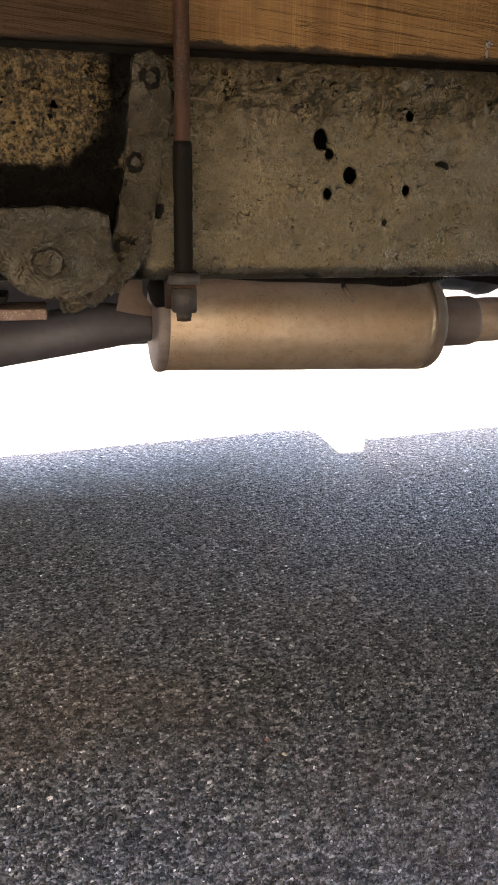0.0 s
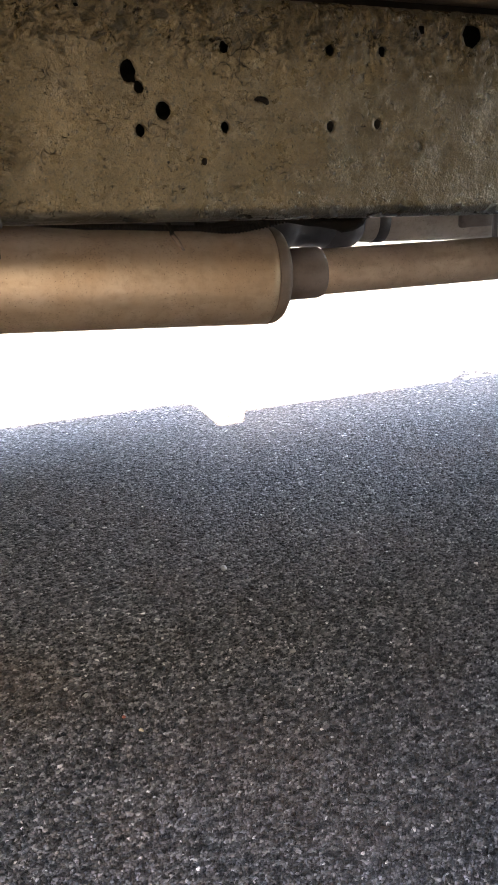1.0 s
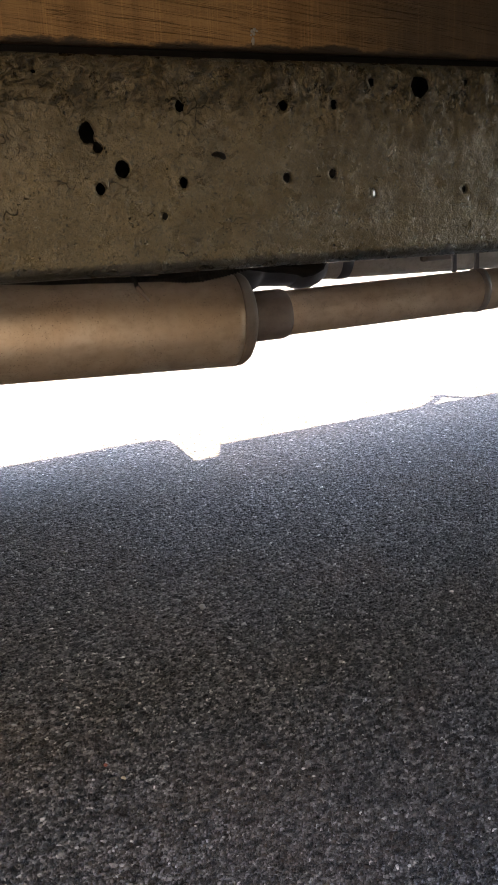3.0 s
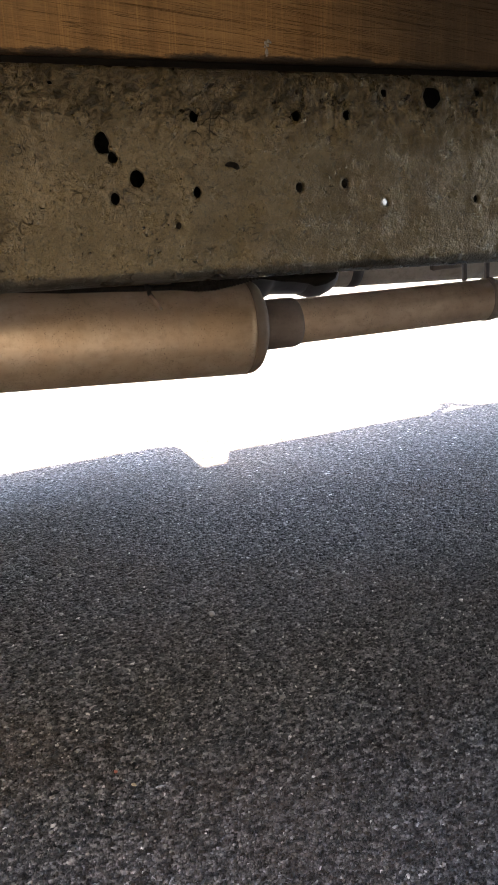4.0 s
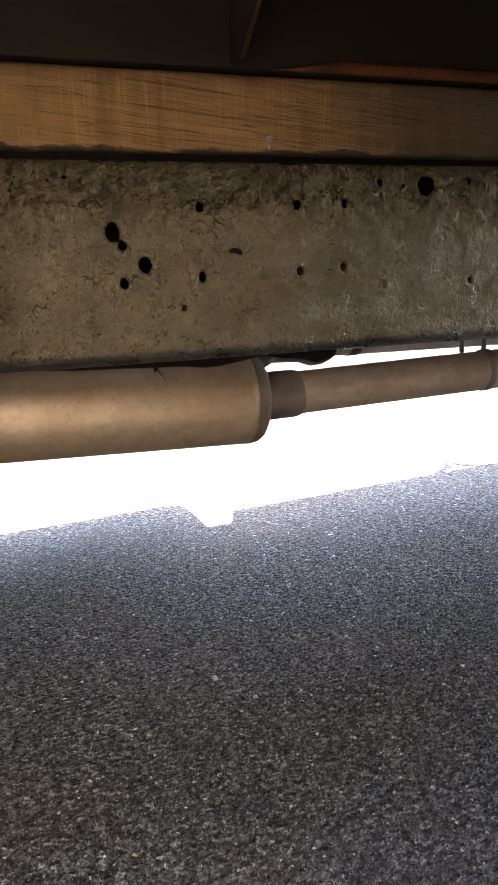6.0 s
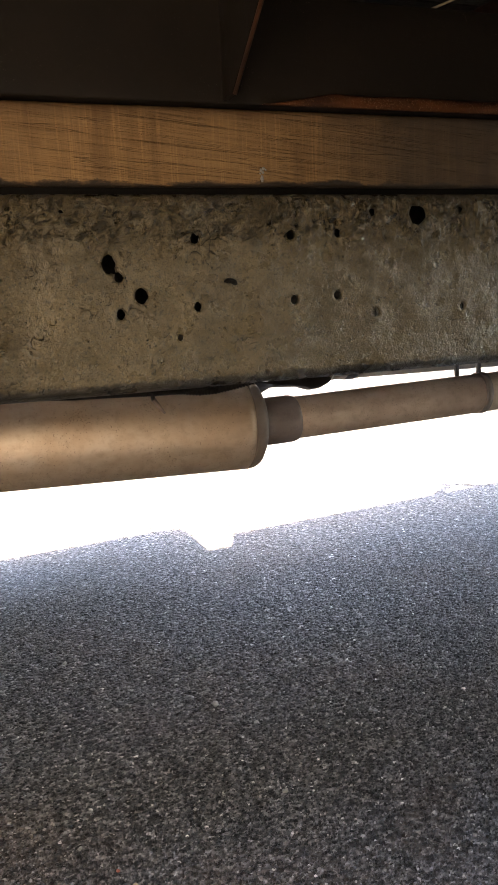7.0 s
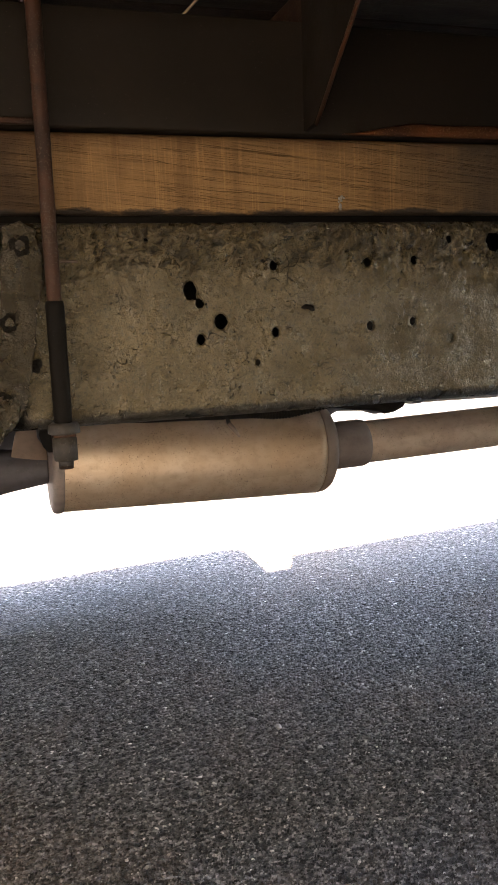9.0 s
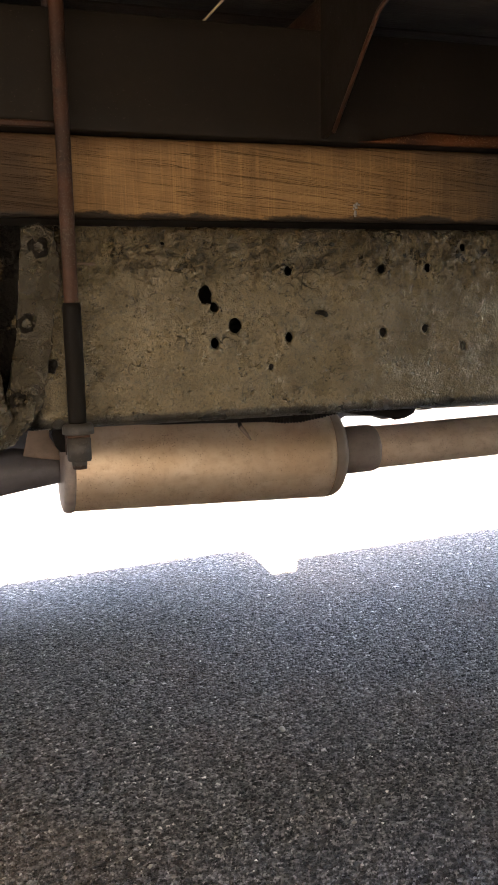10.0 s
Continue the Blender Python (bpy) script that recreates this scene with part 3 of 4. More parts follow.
# Black sheet added behind the web so that the drilled holes stay dark.
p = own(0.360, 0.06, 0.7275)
ob = part("hole_backing", holed_web(0.062, (p.x, p.z), 0.012, -1.5, 2.2, RAIL_BOTTOM - 0.001, RAIL_TOP - 0.001), TAR_BLACK, rail, "black sheet added behind the rail to keep its holes dark", False)
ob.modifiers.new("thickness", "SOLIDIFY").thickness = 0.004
far = thing("far_chassis_rail", "dark steel chassis rail on the truck's other side", "chassis rail")
p = own(0.80, 0.80, 0.7155)
bm = holed_web(0.80, (p.x, p.z), 0.0080, -2.3, 2.9, RAIL_BOTTOM, RAIL_TOP)
for z in (RAIL_BOTTOM, RAIL_TOP):
    bm.faces.new([bm.verts.new(c) for c in ((-2.3, 0.735, z), (2.9, 0.735, z), (2.9, 0.80, z), (-2.3, 0.80, z))])
bmesh.ops.remove_doubles(bm, verts=bm.verts, dist=0.0001)
ob = part("rail_channel", bm, TAR, far, smooth=False)
ob.modifiers.new("thickness", "SOLIDIFY").thickness = 0.006
# ---- spring hanger ----
hanger = thing("spring_hanger", "cast leaf-spring hanger bolted to the rail, coated in underseal", "spring hanger")


def outline(points):
    return [(own(x, 0, z).x, own(x, 0, z).z) for x, z in points]


strap = outline([(-0.247, 0.899), (-0.228, 0.904), (-0.213, 0.894), (-0.208, 0.860), (-0.211, 0.835), (-0.220, 0.808), (-0.226, 0.769), (-0.236, 0.728),
                 (-0.250, 0.700), (-0.262, 0.688), (-0.283, 0.694), (-0.281, 0.717), (-0.266, 0.770), (-0.257, 0.827), (-0.252, 0.865)])
bm = dense(plate(strap, -0.026, 0.001, 0.004), 4)
part("strap", lumpy(lumpy(bm, 0.0024, 55, 3.0), 0.0012, 190, 1.0), TAR_HANGER, hanger)
boss = [(-0.60, 0.752), (-0.47, 0.752), (-0.395, 0.7515), (-0.338, 0.752), (-0.300, 0.748), (-0.286, 0.741), (-0.285, 0.707), (-0.276, 0.690), (-0.290, 0.674),
        (-0.306, 0.663), (-0.322, 0.657), (-0.338, 0.654), (-0.358, 0.655), (-0.378, 0.662), (-0.392, 0.676), (-0.404, 0.690), (-0.43, 0.706), (-0.47, 0.716), (-0.60, 0.72)]
bm = dense(plate(outline(boss), -0.050, 0.001, 0.006), 4)
part("boss_plate", lumpy(lumpy(bm, 0.0022, 45, 5.0), 0.0012, 170, 1.0), TAR_HANGER, hanger)
# The lumpy lip that runs from the strap under the boss.
lip_path = [(-0.246, 0.722), (-0.255, 0.703), (-0.270, 0.687), (-0.288, 0.671), (-0.306, 0.659), (-0.326, 0.650), (-0.346, 0.647)]
pts = []
for (x0, z0), (x1, z1) in zip(lip_path, lip_path[1:]):
    for k in range(8):
        pts.append(own(x0 + (x1 - x0) * k / 8, -0.030, z0 + (z1 - z0) * k / 8))
part("lip", lumpy(lumpy(sweep(pts, [0.004 + 0.0085 * math.sin(math.pi * (i + 1) / (len(pts) + 1)) ** 0.5 for i in range(len(pts))], 28), 0.0050, 120, 1.0),
                  0.0030, 260, 2.0), TAR_HANGER, hanger, "lumpy tar-caked lip")
c = own(-0.3515, 0, 0.6955)
part("washer", lumpy(ring((c.x, -0.0495, c.z), 0.0212, 0.0165, 0.0032), 0.0004, 200), TAR_HANGER, hanger)
part("pin_head", lumpy(dense(bolt_head((c.x, -0.0495, c.z), 0.0145, 0.0085), 1), 0.0012, 160), TAR_HANGER, hanger, "tar-clogged round pin head")
for x, z, r in ((-0.231, 0.877, 0.0085), (-0.252, 0.794, 0.0078), (-0.270, 0.708, 0.0078)):
    p = own(x, 0, z)
    part("bolt_seat", lumpy(lumpy(dense(bolt_head((p.x, -0.0245, p.z), r * 1.35, 0.0032), 1), 0.0030, 120, x * 9), 0.0012, 300), TAR_BLACK, hanger, "black tar round the bolt")
    part("bolt", lumpy(dense(hexagon((p.x, -0.0295, p.z), r * 0.70, 0.007), 1), 0.0014, 240, x * 7), TAR_HANGER, hanger)
p = own(-0.229, 0, 0.743)
part("tar_lump", lumpy(dense(bolt_head((p.x, 0.0, p.z), 0.0075, 0.006), 1), 0.003, 170), TAR_BLACK, hanger, "black lump of tar")

spring = thing("leaf_spring", "stacked leaf spring end under the hanger, rusty and pale-edged", "leaf spring")
for z0, z1, x1, m, text in ((0.6505, 0.6585, -0.395, TAR_BLACK, ""), (0.632, 0.6445, -0.353, LEAF, "pale worn leaf with reddish rust")):
    q0 = own(-0.4, 0, (z0 + z1) / 2)
    part("leaf", lumpy(dense(slab(-1.2, x1, -0.018, 0.045, q0.z - (z1 - z0) / 2, q0.z + (z1 - z0) / 2, 0.002), 2), 0.0006, 90), m, spring, text)
part("spring_eye", sweep([(-0.43, -0.016, 0.672), (-0.43, 0.045, 0.672)], 0.022, 24), TAR_BLACK, spring)

# ---- U-bolt ----
ubolt = thing("u_bolt", "rusty U-bolt with a black sleeve clamping timber to the rail", "u-bolt")
UX, UY = -0.2018, -0.030
part("rod", lumpy(sweep([(UX, UY, 0.615 + 0.62 * k / 60) for k in range(61)], 0.0084, 20), 0.0004, 150), ROD, ubolt)
part("sleeve", lumpy(sweep([(UX, UY, z) for z in np.linspace(0.667, 0.807, 24)], [0.0105] * 23 + [0.0098], 24), 0.0004, 90), RUBBER, ubolt, "black rubber sleeve on the rod")
part("washer", lumpy(sweep([(UX, UY, 0.6560), (UX, UY, 0.6570), (UX, UY, 0.6620), (UX, UY, 0.6670), (UX, UY, 0.6690)], [0.0165, 0.0182, 0.0182, 0.0172, 0.0135], 28), 0.0018, 130), NUT, ubolt, "grimy thick washer")
part("nut", lumpy(hexagon((UX, UY, 0.6385), 0.0155, 0.027, "Z"), 0.0007, 160), NUT, ubolt)
part("thread_end", sweep([(UX, UY, 0.618), (UX, UY, 0.619), (UX, UY, 0.627)], [0.0072, 0.0088, 0.0088], 20), NUT, ubolt)
part("clamp_plate", lumpy(slab(UX - 0.013, UX + 0.013, -0.040, 0.090, 0.6525, 0.6555, 0.001), 0.0003, 60), ROD, ubolt)
part("rear_rod", sweep([(UX, 0.075, 0.615 + 0.62 * k / 20) for k in range(21)], 0.0076, 16), ROD, ubolt)
part("top_bar", sweep([(UX, UY, 1.235), (UX, -0.02, 1.243), (UX, 0.065, 1.243), (UX, 0.075, 1.235)], 0.0076, 16), ROD, ubolt)

# ---- timber packer ----
timber = thing("timber_packer", "reddish-brown hardwood runner with fine checks, lying on the rail", "timber")
bm = bmesh.new()
xs = np.concatenate([np.arange(-1.5, -0.5, 0.1), np.arange(-0.5, 0.75, 0.006), np.arange(0.8, 2.2, 0.1)])
prof = [(0.095, 0.9065), (0.024, 0.9065), (0.0185, 0.9085), (0.017, 0.913)] + [(0.017, z) for z in np.arange(0.920, 0.993, 0.006)] + [(0.0172, 0.995), (0.020, 0.9995), (0.095, 0.9995)]
rows = [[bm.verts.new((x, y - (0.0012 * noise.noise(Vector((x * 7, 0, z * 30))) + 0.0004 * noise.noise(Vector((x * 30, 1, z * 200)))) * (y < 0.03), z)) for x in xs] for y, z in prof]
for r, s in zip(rows, rows[1:] + rows[:1]):
    for i in range(len(xs) - 1):
        bm.faces.new((r[i], s[i], s[i + 1], r[i + 1]))
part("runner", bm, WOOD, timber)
# Recessed black strip added as the dark of the gap above the rail.
part("gap_strip", lumpy(dense(slab(-1.5, 2.2, 0.032, 0.092, 0.896, 0.9075, 0.001), 5), 0.0008, 60), RUBBER, timber, "black strip added to darken the gap under the timber")
rng = random.Random(4)
bm = bmesh.new()
for k in range(9):
    u, w = rng.gauss(0, 0.0028), rng.uniform(-0.009, 0.011)
    size = rng.uniform(0.0010, 0.0026)
    sweep([(0.172 + u + 0.15 * w, 0.0172 - d, 0.921 + w) for d in (0.0, 0.0004, 0.0006)], [size, size * 0.9, size * 0.5], 10, bm)
part("paint_scuff", lumpy(bm, 0.0003, 900), PALE_STONE, timber, "pale dab of old paint")
copy_thing(timber, TRUCK @ Matrix.Translation((0, 0.69, 0)))

# ---- sub-frame beam above the timber ----
beam = thing("subframe_beam", "dark brown painted steel sub-frame beam with rusty lower lip", "steel beam")
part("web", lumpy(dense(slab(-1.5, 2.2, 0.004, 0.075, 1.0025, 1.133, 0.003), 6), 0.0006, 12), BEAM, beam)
part("lower_flange", lumpy(dense(slab(-1.5, -0.195, -0.006, 0.004, 1.0025, 1.009, 0.002), 6), 0.0012, 70), ROD, beam, "rusty flange edge")
bm = bmesh.new()
rows = []
for x in np.linspace(0.17, 2.1, 260):
    h = 0.017 * min(1.0, max(0.05, (x - 0.17) / 0.10)) * (1 + 0.15 * noise.noise(Vector((x * 14, 0, 0))))
    d = 0.008 + 0.0016 * noise.noise(Vector((x * 60, 3, 0)))
    rows.append([bm.verts.new((x, 0.0045, 1.0022)), bm.verts.new((x, 0.004 - d, 1.0022)), bm.verts.new((x, 0.003 - d, 1.0022 + h * 0.35)),
                 bm.verts.new((x, 0.004 - d * 0.7, 1.0022 + h * 0.8)), bm.verts.new((x, 0.0045, 1.0022 + h))])
for r, s in zip(rows, rows[1:]):
    for i in range(5):
        bm.faces.new((r[i], r[(i + 1) % 5], s[(i + 1) % 5], s[i]))
part("rusty_lip", bm, RUST, beam, "flaking orange rust along the flange")


copy_thing(beam, TRUCK @ Matrix.Translation((0, 0.69, 0)))


def outrigger(x):
    """A tapered bracket plate that carries the deck out to its edge, with a folded rim."""
    th = thing("outrigger", "dark tapered steel outrigger bracket under the deck", "bracket", "outriggers under the deck")
    bm = bmesh.new()
    side = [(0.003, 1.005), (-0.030, 1.008), (-0.150, 1.106), (-0.33, 1.150), (-0.76, 1.165), (-0.76, 1.212), (0.003, 1.212)]
    a = [bm.verts.new((-0.006, y, z)) for y, z in side]
    b = [bm.verts.new((0.0, y, z)) for y, z in side]
    bm.faces.new(a)
    bm.faces.new(list(reversed(b)))
    for i in range(len(side)):
        j = (i + 1) % len(side)
        bm.faces.new((a[i], a[j], b[j], b[i]))
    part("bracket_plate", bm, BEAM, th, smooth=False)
    part("worn_rim", sweep([(-0.003, y, z - 0.0015) for y, z in side[1:5]], 0.0027, 10), ROD, th, "worn lighter rim")
    th.matrix_basis = TRUCK @ Matrix.Translation((x, 0, 0))
    return th


first = outrigger(own(0.135, 0, 1.05).x)
for dx in (-0.95, 0.95):
    copy_thing(first, TRUCK @ Matrix.Translation((own(0.135, 0, 1.05).x + dx, 0, 0)))

# ---- deck ----
for x in (-1.25, -0.77, -0.29, 0.19, 0.67, 1.15, 1.63):
    cross = thing("deck_crossmember", "dark rusty steel crossmember under the deck boards", "steel beam", "deck crossmembers")
    part("bar", slab(x - 0.03, x + 0.03, 0.08, 1.60, 1.134, 1.212, 0.004), ROD, cross)
deck = thing("deck", "worn dark timber truck deck seen from below", "truck deck")
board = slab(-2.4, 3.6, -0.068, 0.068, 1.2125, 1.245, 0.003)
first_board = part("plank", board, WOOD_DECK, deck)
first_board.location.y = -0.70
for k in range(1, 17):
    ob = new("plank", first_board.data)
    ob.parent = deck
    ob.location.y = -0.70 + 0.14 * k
for y0, y1 in ((-0.80, -0.772), (1.612, 1.640)):
    part("side_rave", slab(-2.4, 3.6, y0, y1, 1.15, 1.33, 0.004), PAINT, deck, "painted edge rail of the deck")
part("headboard", slab(-2.44, -2.402, -0.8, 1.64, 0.35, 1.9, 0.01), PAINT, deck)

# ---- far and near sides of the body ----
box = thing("unseen_side_panel", "dark grey steel side guard hung below the deck's far edge", "side guard", m=Matrix.Identity(4))
corner = [(0.430 - 0.075 + 0.075 * math.sin(a), 0.30 + 0.16 - 0.16 * math.cos(a)) for a in (0.0, 0.3, 0.6, 0.9, 1.2, 1.57)]
part("body", plate([(-2.2, 1.16), (-2.2, 0.30)] + corner + [(0.431, 1.16)], 1.575, 1.612, 0.0), PAINT, box, smooth=False)


def skirt(y0, y1, name_label):
    th = thing("side_skirt", name_label, "side skirt", "side skirts", Matrix.Identity(4))
    part("panel", plate([(0.490, 1.16), (0.549, 0.765), (3.5, 0.7335), (3.5, 1.08)], y0, y1, 0.0), PAINT, th, smooth=False)
    return th


far_skirt = skirt(1.590, 1.612, "dark grey steel side skirt below the deck's far edge")
# Out-of-view panel added to keep light off the rail's right part.
near_blocker = thing("unseen_side_panel", "unseen dark panel added at the deck's near edge to block light", "side guard", m=Matrix.Identity(4))
part("panel", plate([(0.02, 1.2), (0.02, 0.34), (0.30, 0.34), (0.46, 0.08), (3.5, 0.08), (3.5, 1.1)], -0.830, -0.802, 0.0), PAINT, near_blocker, smooth=False)
hook = thing("rope_hook", "bent wire rope hook under the side skirt", "hook", m=Matrix.Identity(4))
T70 = math.tan(radians(SUN_ELEVATION))
pts = [(x, 1.602, (1.602 - y) * T70) for x, y in ((1.30, 1.335), (1.348, 1.365), (1.394, 1.394), (1.390, 1.425), (1.417, 1.420), (1.440, 1.372), (1.475, 1.345), (1.49, 1.30))]
part("wire", sweep(pts, 0.014, 10), ROD, hook)

# ---- exhaust ----
muffler = thing("exhaust_muffler", "tan heat-stained cylindrical steel exhaust muffler with rust specks", "muffler", m=Matrix.Identity(4))
ML, MR = Vector((-0.207, 0.245, 0.5815)), Vector((0.222, 0.245, 0.5525))
AXIS = (MR - ML).normalized()
LONG = (MR - ML).length


def along(profile):
    return [ML + AXIS * s for s, _ in profile], [r for _, r in profile]


part("shell", sweep(*along([(0.010, 0.0735), (0.012, 0.0738)] + [(0.02 + k * 0.02, 0.0738) for k in range(20)] + [(LONG - 0.016, 0.0738)]), 96), MUFFLER, muffler)
part("end_cap", sweep(*along([(-0.008, 0.022), (-0.0075, 0.050), (-0.006, 0.066), (-0.0035, 0.0735), (0.001, 0.0758), (0.007, 0.0758), (0.0105, 0.0742), (0.012, 0.072)]), 96), COLLAR, muffler, "dull rolled end cap of the muffler")
part("end_cap", sweep(*along([(LONG - 0.018, 0.0725), (LONG - 0.0175, 0.0742), (LONG - 0.014, 0.0742), (LONG - 0.013, 0.0736), (LONG - 0.004, 0.0725), (LONG + 0.003, 0.068), (LONG + 0.008, 0.060), (LONG + 0.0105, 0.051), (LONG + 0.012, 0.044), (LONG + 0.013, 0.040)]), 96), ROD_PALE, muffler, "rounded end cap of the muffler")
tail = thing("tail_pipe", "tan steel exhaust tail pipe with a dull blued collar", "exhaust pipe", m=Matrix.Identity(4))
part("collar", sweep([(0.229, 0.245, 0.5525), (0.233, 0.245, 0.5523), (0.293, 0.245, 0.5515), (0.299, 0.245, 0.5515), (0.301, 0.245, 0.5515)], [0.037, 0.0395, 0.0395, 0.0375, 0.035], 64), COLLAR, tail, "dark blued slip collar")
part("pipe", sweep([(0.262 + k * 0.06, 0.245, 0.5520 - 0.0045 * k * 0.06 / 0.4) for k in range(30)], 0.0355, 64), PIPE, tail)
inlet = thing("inlet_pipe", "dull dark grey exhaust inlet pipe leading into the muffler", "exhaust pipe", m=Matrix.Identity(4))
pts, radii = [(-0.2135, 0.245, 0.5755), (-0.219, 0.245, 0.5755)], [0.0225, 0.0235]
for x, top in ((-0.24, 0.6035), (-0.262, 0.609), (-0.278, 0.6125), (-0.30, 0.6115), (-0.36, 0.605), (-0.45, 0.596), (-0.7, 0.567), (-1.2, 0.51)):
    low = 0.5515 + (x + 0.218) * 0.112
    pts.append((x, 0.245, (low + top) / 2))
    radii.append((top - low) / 2 / 1.03)
part("pipe", sweep(pts, radii, 64), INLET, inlet)


def pipe_hanger(x, ring_too):
    th = thing("pipe_hanger", "narrow steel hanger strap round the exhaust pipe" if ring_too else "thin steel hanger rod above the exhaust pipe", "pipe hanger", m=Matrix.Identity(4))
    part("rod", slab(x - 0.004, x + 0.004, 0.242, 0.248, 0.584, 0.72, 0.001), INLET, th)
    if ring_too:
        bm = bmesh.new()
        rows = []
        for k in range(40):
            a = k * math.tau / 40
            rows.append([bm.verts.new((x + dx + 0.004 * math.sin(a + 0.6), 0.245 + r * math.cos(a), 0.548 + r * math.sin(a))) for dx, r in ((-0.007, 0.0352), (-0.006, 0.0378), (0.006, 0.0378), (0.007, 0.0352))])
        for i in range(40):
            r, s = rows[i], rows[(i + 1) % 40]
            for j in range(4):
                bm.faces.new((r[j], r[(j + 1) % 4], s[(j + 1) % 4], s[j]))
        part("strap", bm, COLLAR, th, "dull steel strap round the pipe")
    part("foot", slab(x - 0.02, x + 0.02, 0.06, 0.255, 0.72, 0.728, 0.001), RUBBER, th)
    return th


pipe_hanger(0.625, False)
pipe_hanger(0.672, True)
bracket = thing("muffler_bracket", "pale dusty steel bracket with a rubber mount behind the rail", "bracket", m=Matrix.Identity(4))
part("bracket_plate", lumpy(dense(plate([(-0.266, 0.600), (-0.254, 0.640), (-0.250, 0.80), (-0.224, 0.80), (-0.226, 0.625), (-0.214, 0.604), (-0.214, 0.590)], 0.225, 0.231, 0.001), 2), 0.0004, 50), ROD_PALE, bracket)
part("rubber_mount", lumpy(sweep([(-0.214, 0.17, 0.648), (-0.213, 0.17, 0.640), (-0.209, 0.17, 0.622), (-0.208, 0.17, 0.612)], [0.009, 0.013, 0.013, 0.008], 20), 0.0008, 80), RUBBER, bracket, "black rubber mount")
part("arm", sweep([(-0.214, 0.17, 0.64), (-0.22, 0.19, 0.67), (-0.232, 0.226, 0.70)], 0.006, 12), RUBBER, bracket)

# ---- looms and small things under the rail ----


def conduit(points, radius, pitch):
    """A ribbed plastic conduit along a run of points."""
    th = thing("conduit", "dusty black ribbed plastic conduit under the rail flange", "conduit", "conduits along the rail", Matrix.Identity(4))
    pts = [Vector(p) for p in points]
    run, radii = [], []
    for a, b in zip(pts, pts[1:]):
        n = max(2, int((b - a).length / pitch * 4))
        for k in range(n):
            run.append(a.lerp(b, k / n))
    for i in range(len(run)):
        radii.append(radius * (1.0 if i % 4 < 2 else 0.78))
    part("ribbed_tube", sweep(run, radii, 16), RUBBER, th)
    return th


conduit([(-0.20, 0.060, 0.668), (-0.085, 0.072, 0.6535), (-0.03, 0.076, 0.6495), (0.012, 0.08, 0.6455), (0.06, 0.084, 0.6420), (0.09, 0.082, 0.6450), (0.14, 0.07, 0.65)], 0.0042, 0.0034)
conduit([(0.055, 0.088, 0.6445), (0.09, 0.086, 0.6390), (0.112, 0.084, 0.6385), (0.142, 0.080, 0.6425), (0.172, 0.074, 0.6480), (0.22, 0.07, 0.655)], 0.0066, 0.0044)
tie = thing("cable_tie", "frayed pale end of a cable tie hanging under the conduit", "cable tie", m=Matrix.Identity(4))
part("loop", sweep([(0.018, 0.082, 0.652), (0.019, 0.072, 0.645), (0.021, 0.074, 0.637), (0.024, 0.08, 0.634)], 0.0030, 8), RUBBER, tie)
part("tail", sweep([(0.021, 0.074, 0.637), (0.027, 0.072, 0.628), (0.034, 0.070, 0.617)], [0.0034, 0.0030, 0.0014], 8), ROD_PALE, tie, "pale tail")
harness = thing("wiring_harness", "lumpy black taped wiring harness along the lower flange", "wiring harness", m=Matrix.Identity(4))
run = [Vector(p) for p in ((0.14, 0.06, 0.653), (0.185, 0.06, 0.6455), (0.215, 0.06, 0.641), (0.240, 0.06, 0.638), (0.248, 0.06, 0.6350), (0.262, 0.06, 0.6360), (0.274, 0.06, 0.640), (0.283, 0.06, 0.647), (0.33, 0.06, 0.652))]
part("taped_sleeve", lumpy(dense(sweep(run, [0.004, 0.005, 0.006, 0.0075, 0.0095, 0.0095, 0.0075, 0.005, 0.003], 18), 1), 0.0012, 120), RUBBER, harness)
part("bare_wire", sweep([own(x, 0.006, 0.6500 + 0.0012 * math.sin(x * 31)) for x in np.linspace(0.30, 0.95, 60)], 0.0005, 8), WIRE, harness, "thin bright wire along the flange")

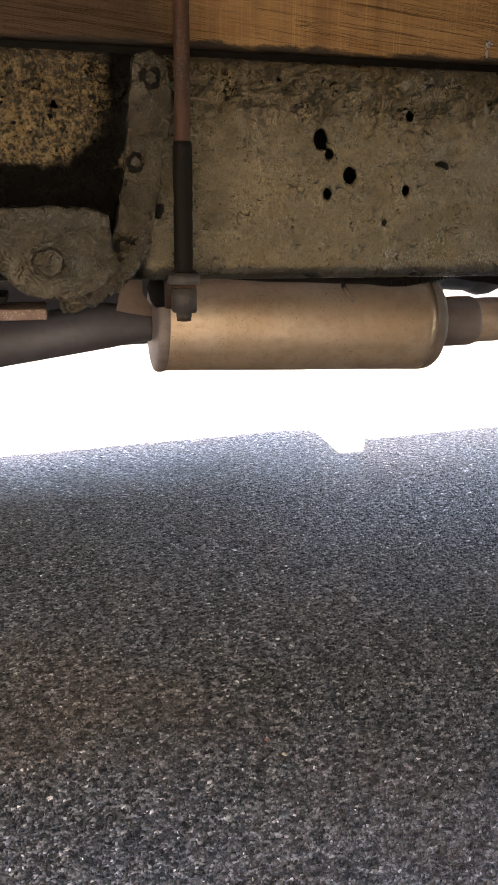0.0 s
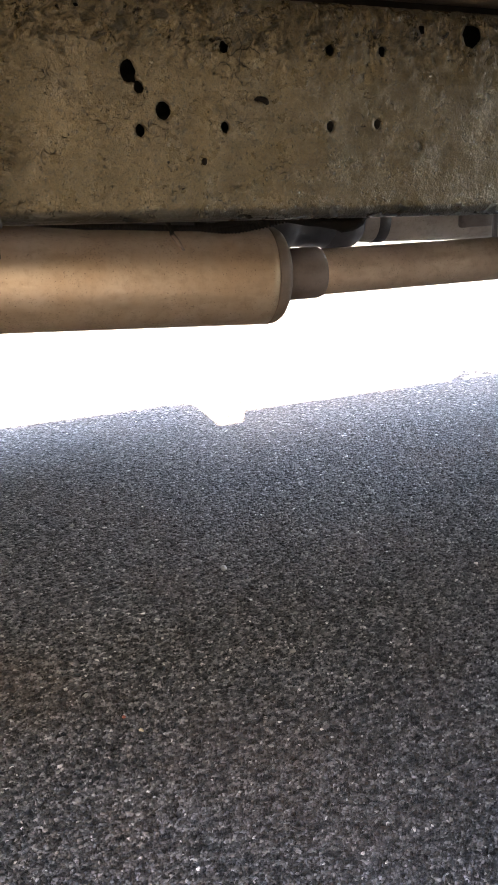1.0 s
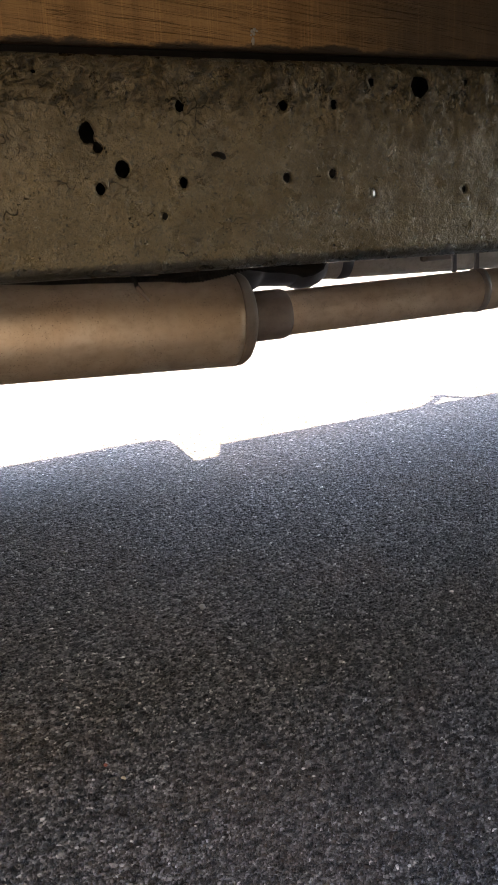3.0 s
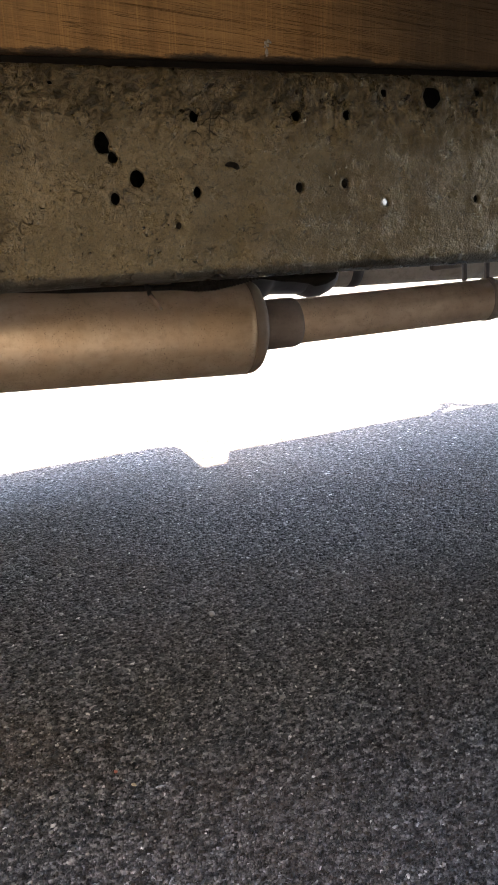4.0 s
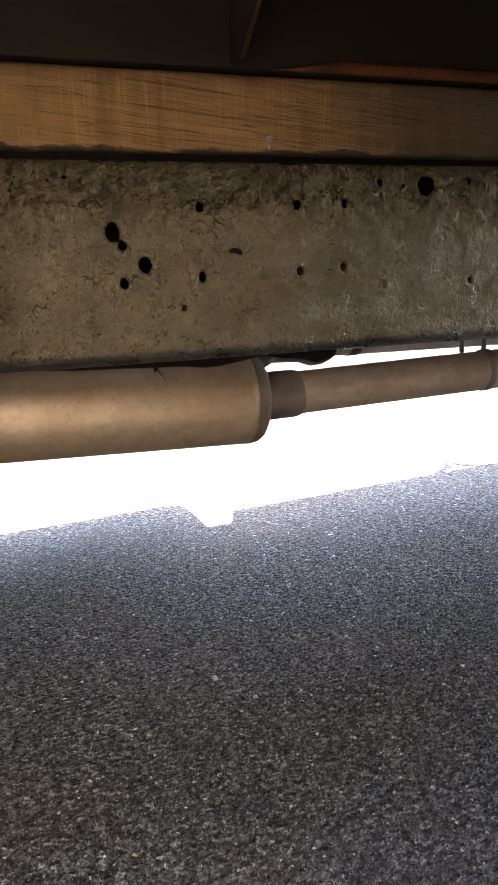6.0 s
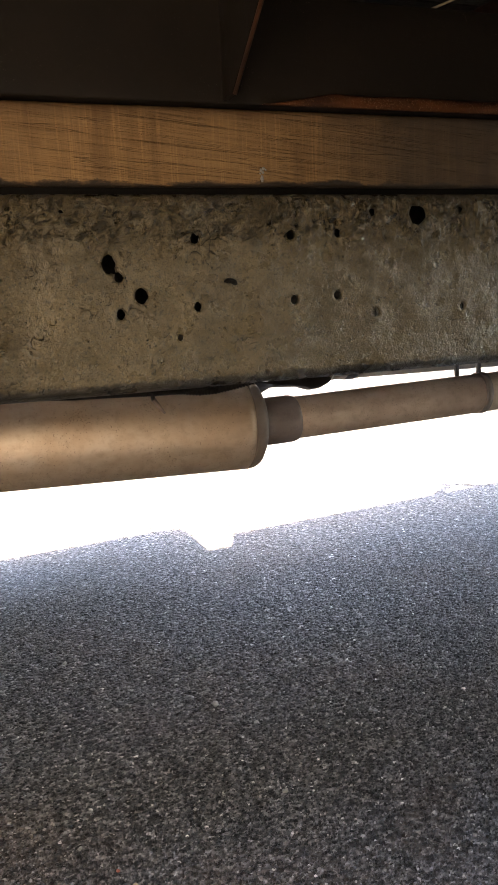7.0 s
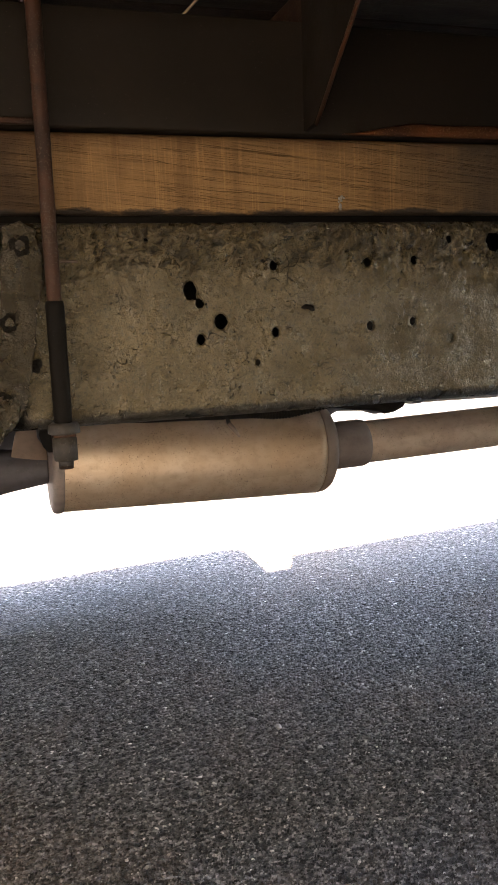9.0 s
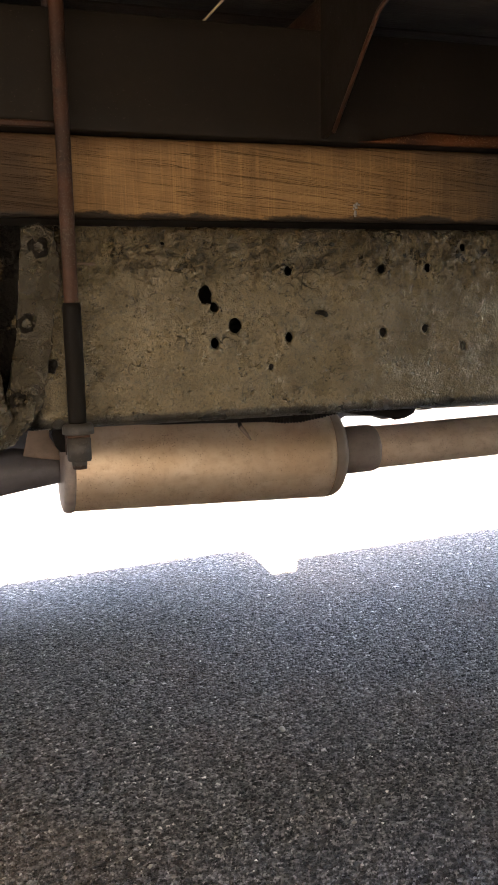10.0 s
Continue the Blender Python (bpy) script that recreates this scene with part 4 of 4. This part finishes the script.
shaft = thing("drive_shaft", "dusty tan drive shaft behind the exhaust with a dark joint housing", "drive shaft", m=Matrix.Identity(4))
part("tube", sweep([(0.522, 0.55, 0.6055), (0.524, 0.55, 0.6054), (0.9, 0.55, 0.5885), (1.8, 0.55, 0.5485)], [0.030, 0.0445, 0.0445, 0.0445], 48), GREY_PART, shaft)
part("band", sweep([(0.552, 0.55, 0.604), (0.553, 0.55, 0.604), (0.576, 0.55, 0.603), (0.577, 0.55, 0.603)], [0.043, 0.0462, 0.0462, 0.043], 48), INLET, shaft, "dark clamp band")
part("gearbox_housing", lumpy(dense(sweep([(-0.9, 0.55, 0.645), (-0.88, 0.55, 0.645), (0.33, 0.55, 0.630), (0.365, 0.55, 0.626), (0.385, 0.55, 0.622), (0.455, 0.55, 0.616), (0.468, 0.55, 0.616)], [0.05, 0.078, 0.080, 0.076, 0.061, 0.061, 0.05], 40), 1), 0.001, 40), INLET, shaft, "dark grey cast housing")
part("yoke", lumpy(dense(sweep([(0.452, 0.55, 0.613), (0.456, 0.55, 0.611), (0.470, 0.55, 0.610), (0.487, 0.55, 0.610), (0.505, 0.55, 0.611), (0.518, 0.55, 0.612), (0.528, 0.55, 0.613)], [0.045, 0.058, 0.064, 0.0635, 0.057, 0.048, 0.03], 32), 1), 0.0008, 60), INLET, shaft, "dark rounded joint yoke")
part("bearing_bracket", lumpy(dense(slab(0.722, 0.805, 0.485, 0.50, 0.579, 0.70, 0.006), 2), 0.001, 50), COLLAR, shaft)

# ---- cables above the beam ----
for pts in ([(0.46, 0.06, 1.13), (0.492, 0.05, 1.141), (0.515, 0.05, 1.150), (0.539, 0.05, 1.1545), (0.57, 0.05, 1.150), (0.62, 0.06, 1.14)],
            [(-0.02, 0.05, 1.132), (0.0, 0.05, 1.150), (0.023, 0.05, 1.172), (0.05, 0.055, 1.20), (0.06, 0.06, 1.214)]):
    cable = thing("cable", "thin tan-sheathed cable looped above the sub-frame beam", "cable", "cables above the beam", Matrix.Identity(4))
    part("sheath", sweep(pts, 0.0016, 8), CABLE, cable)
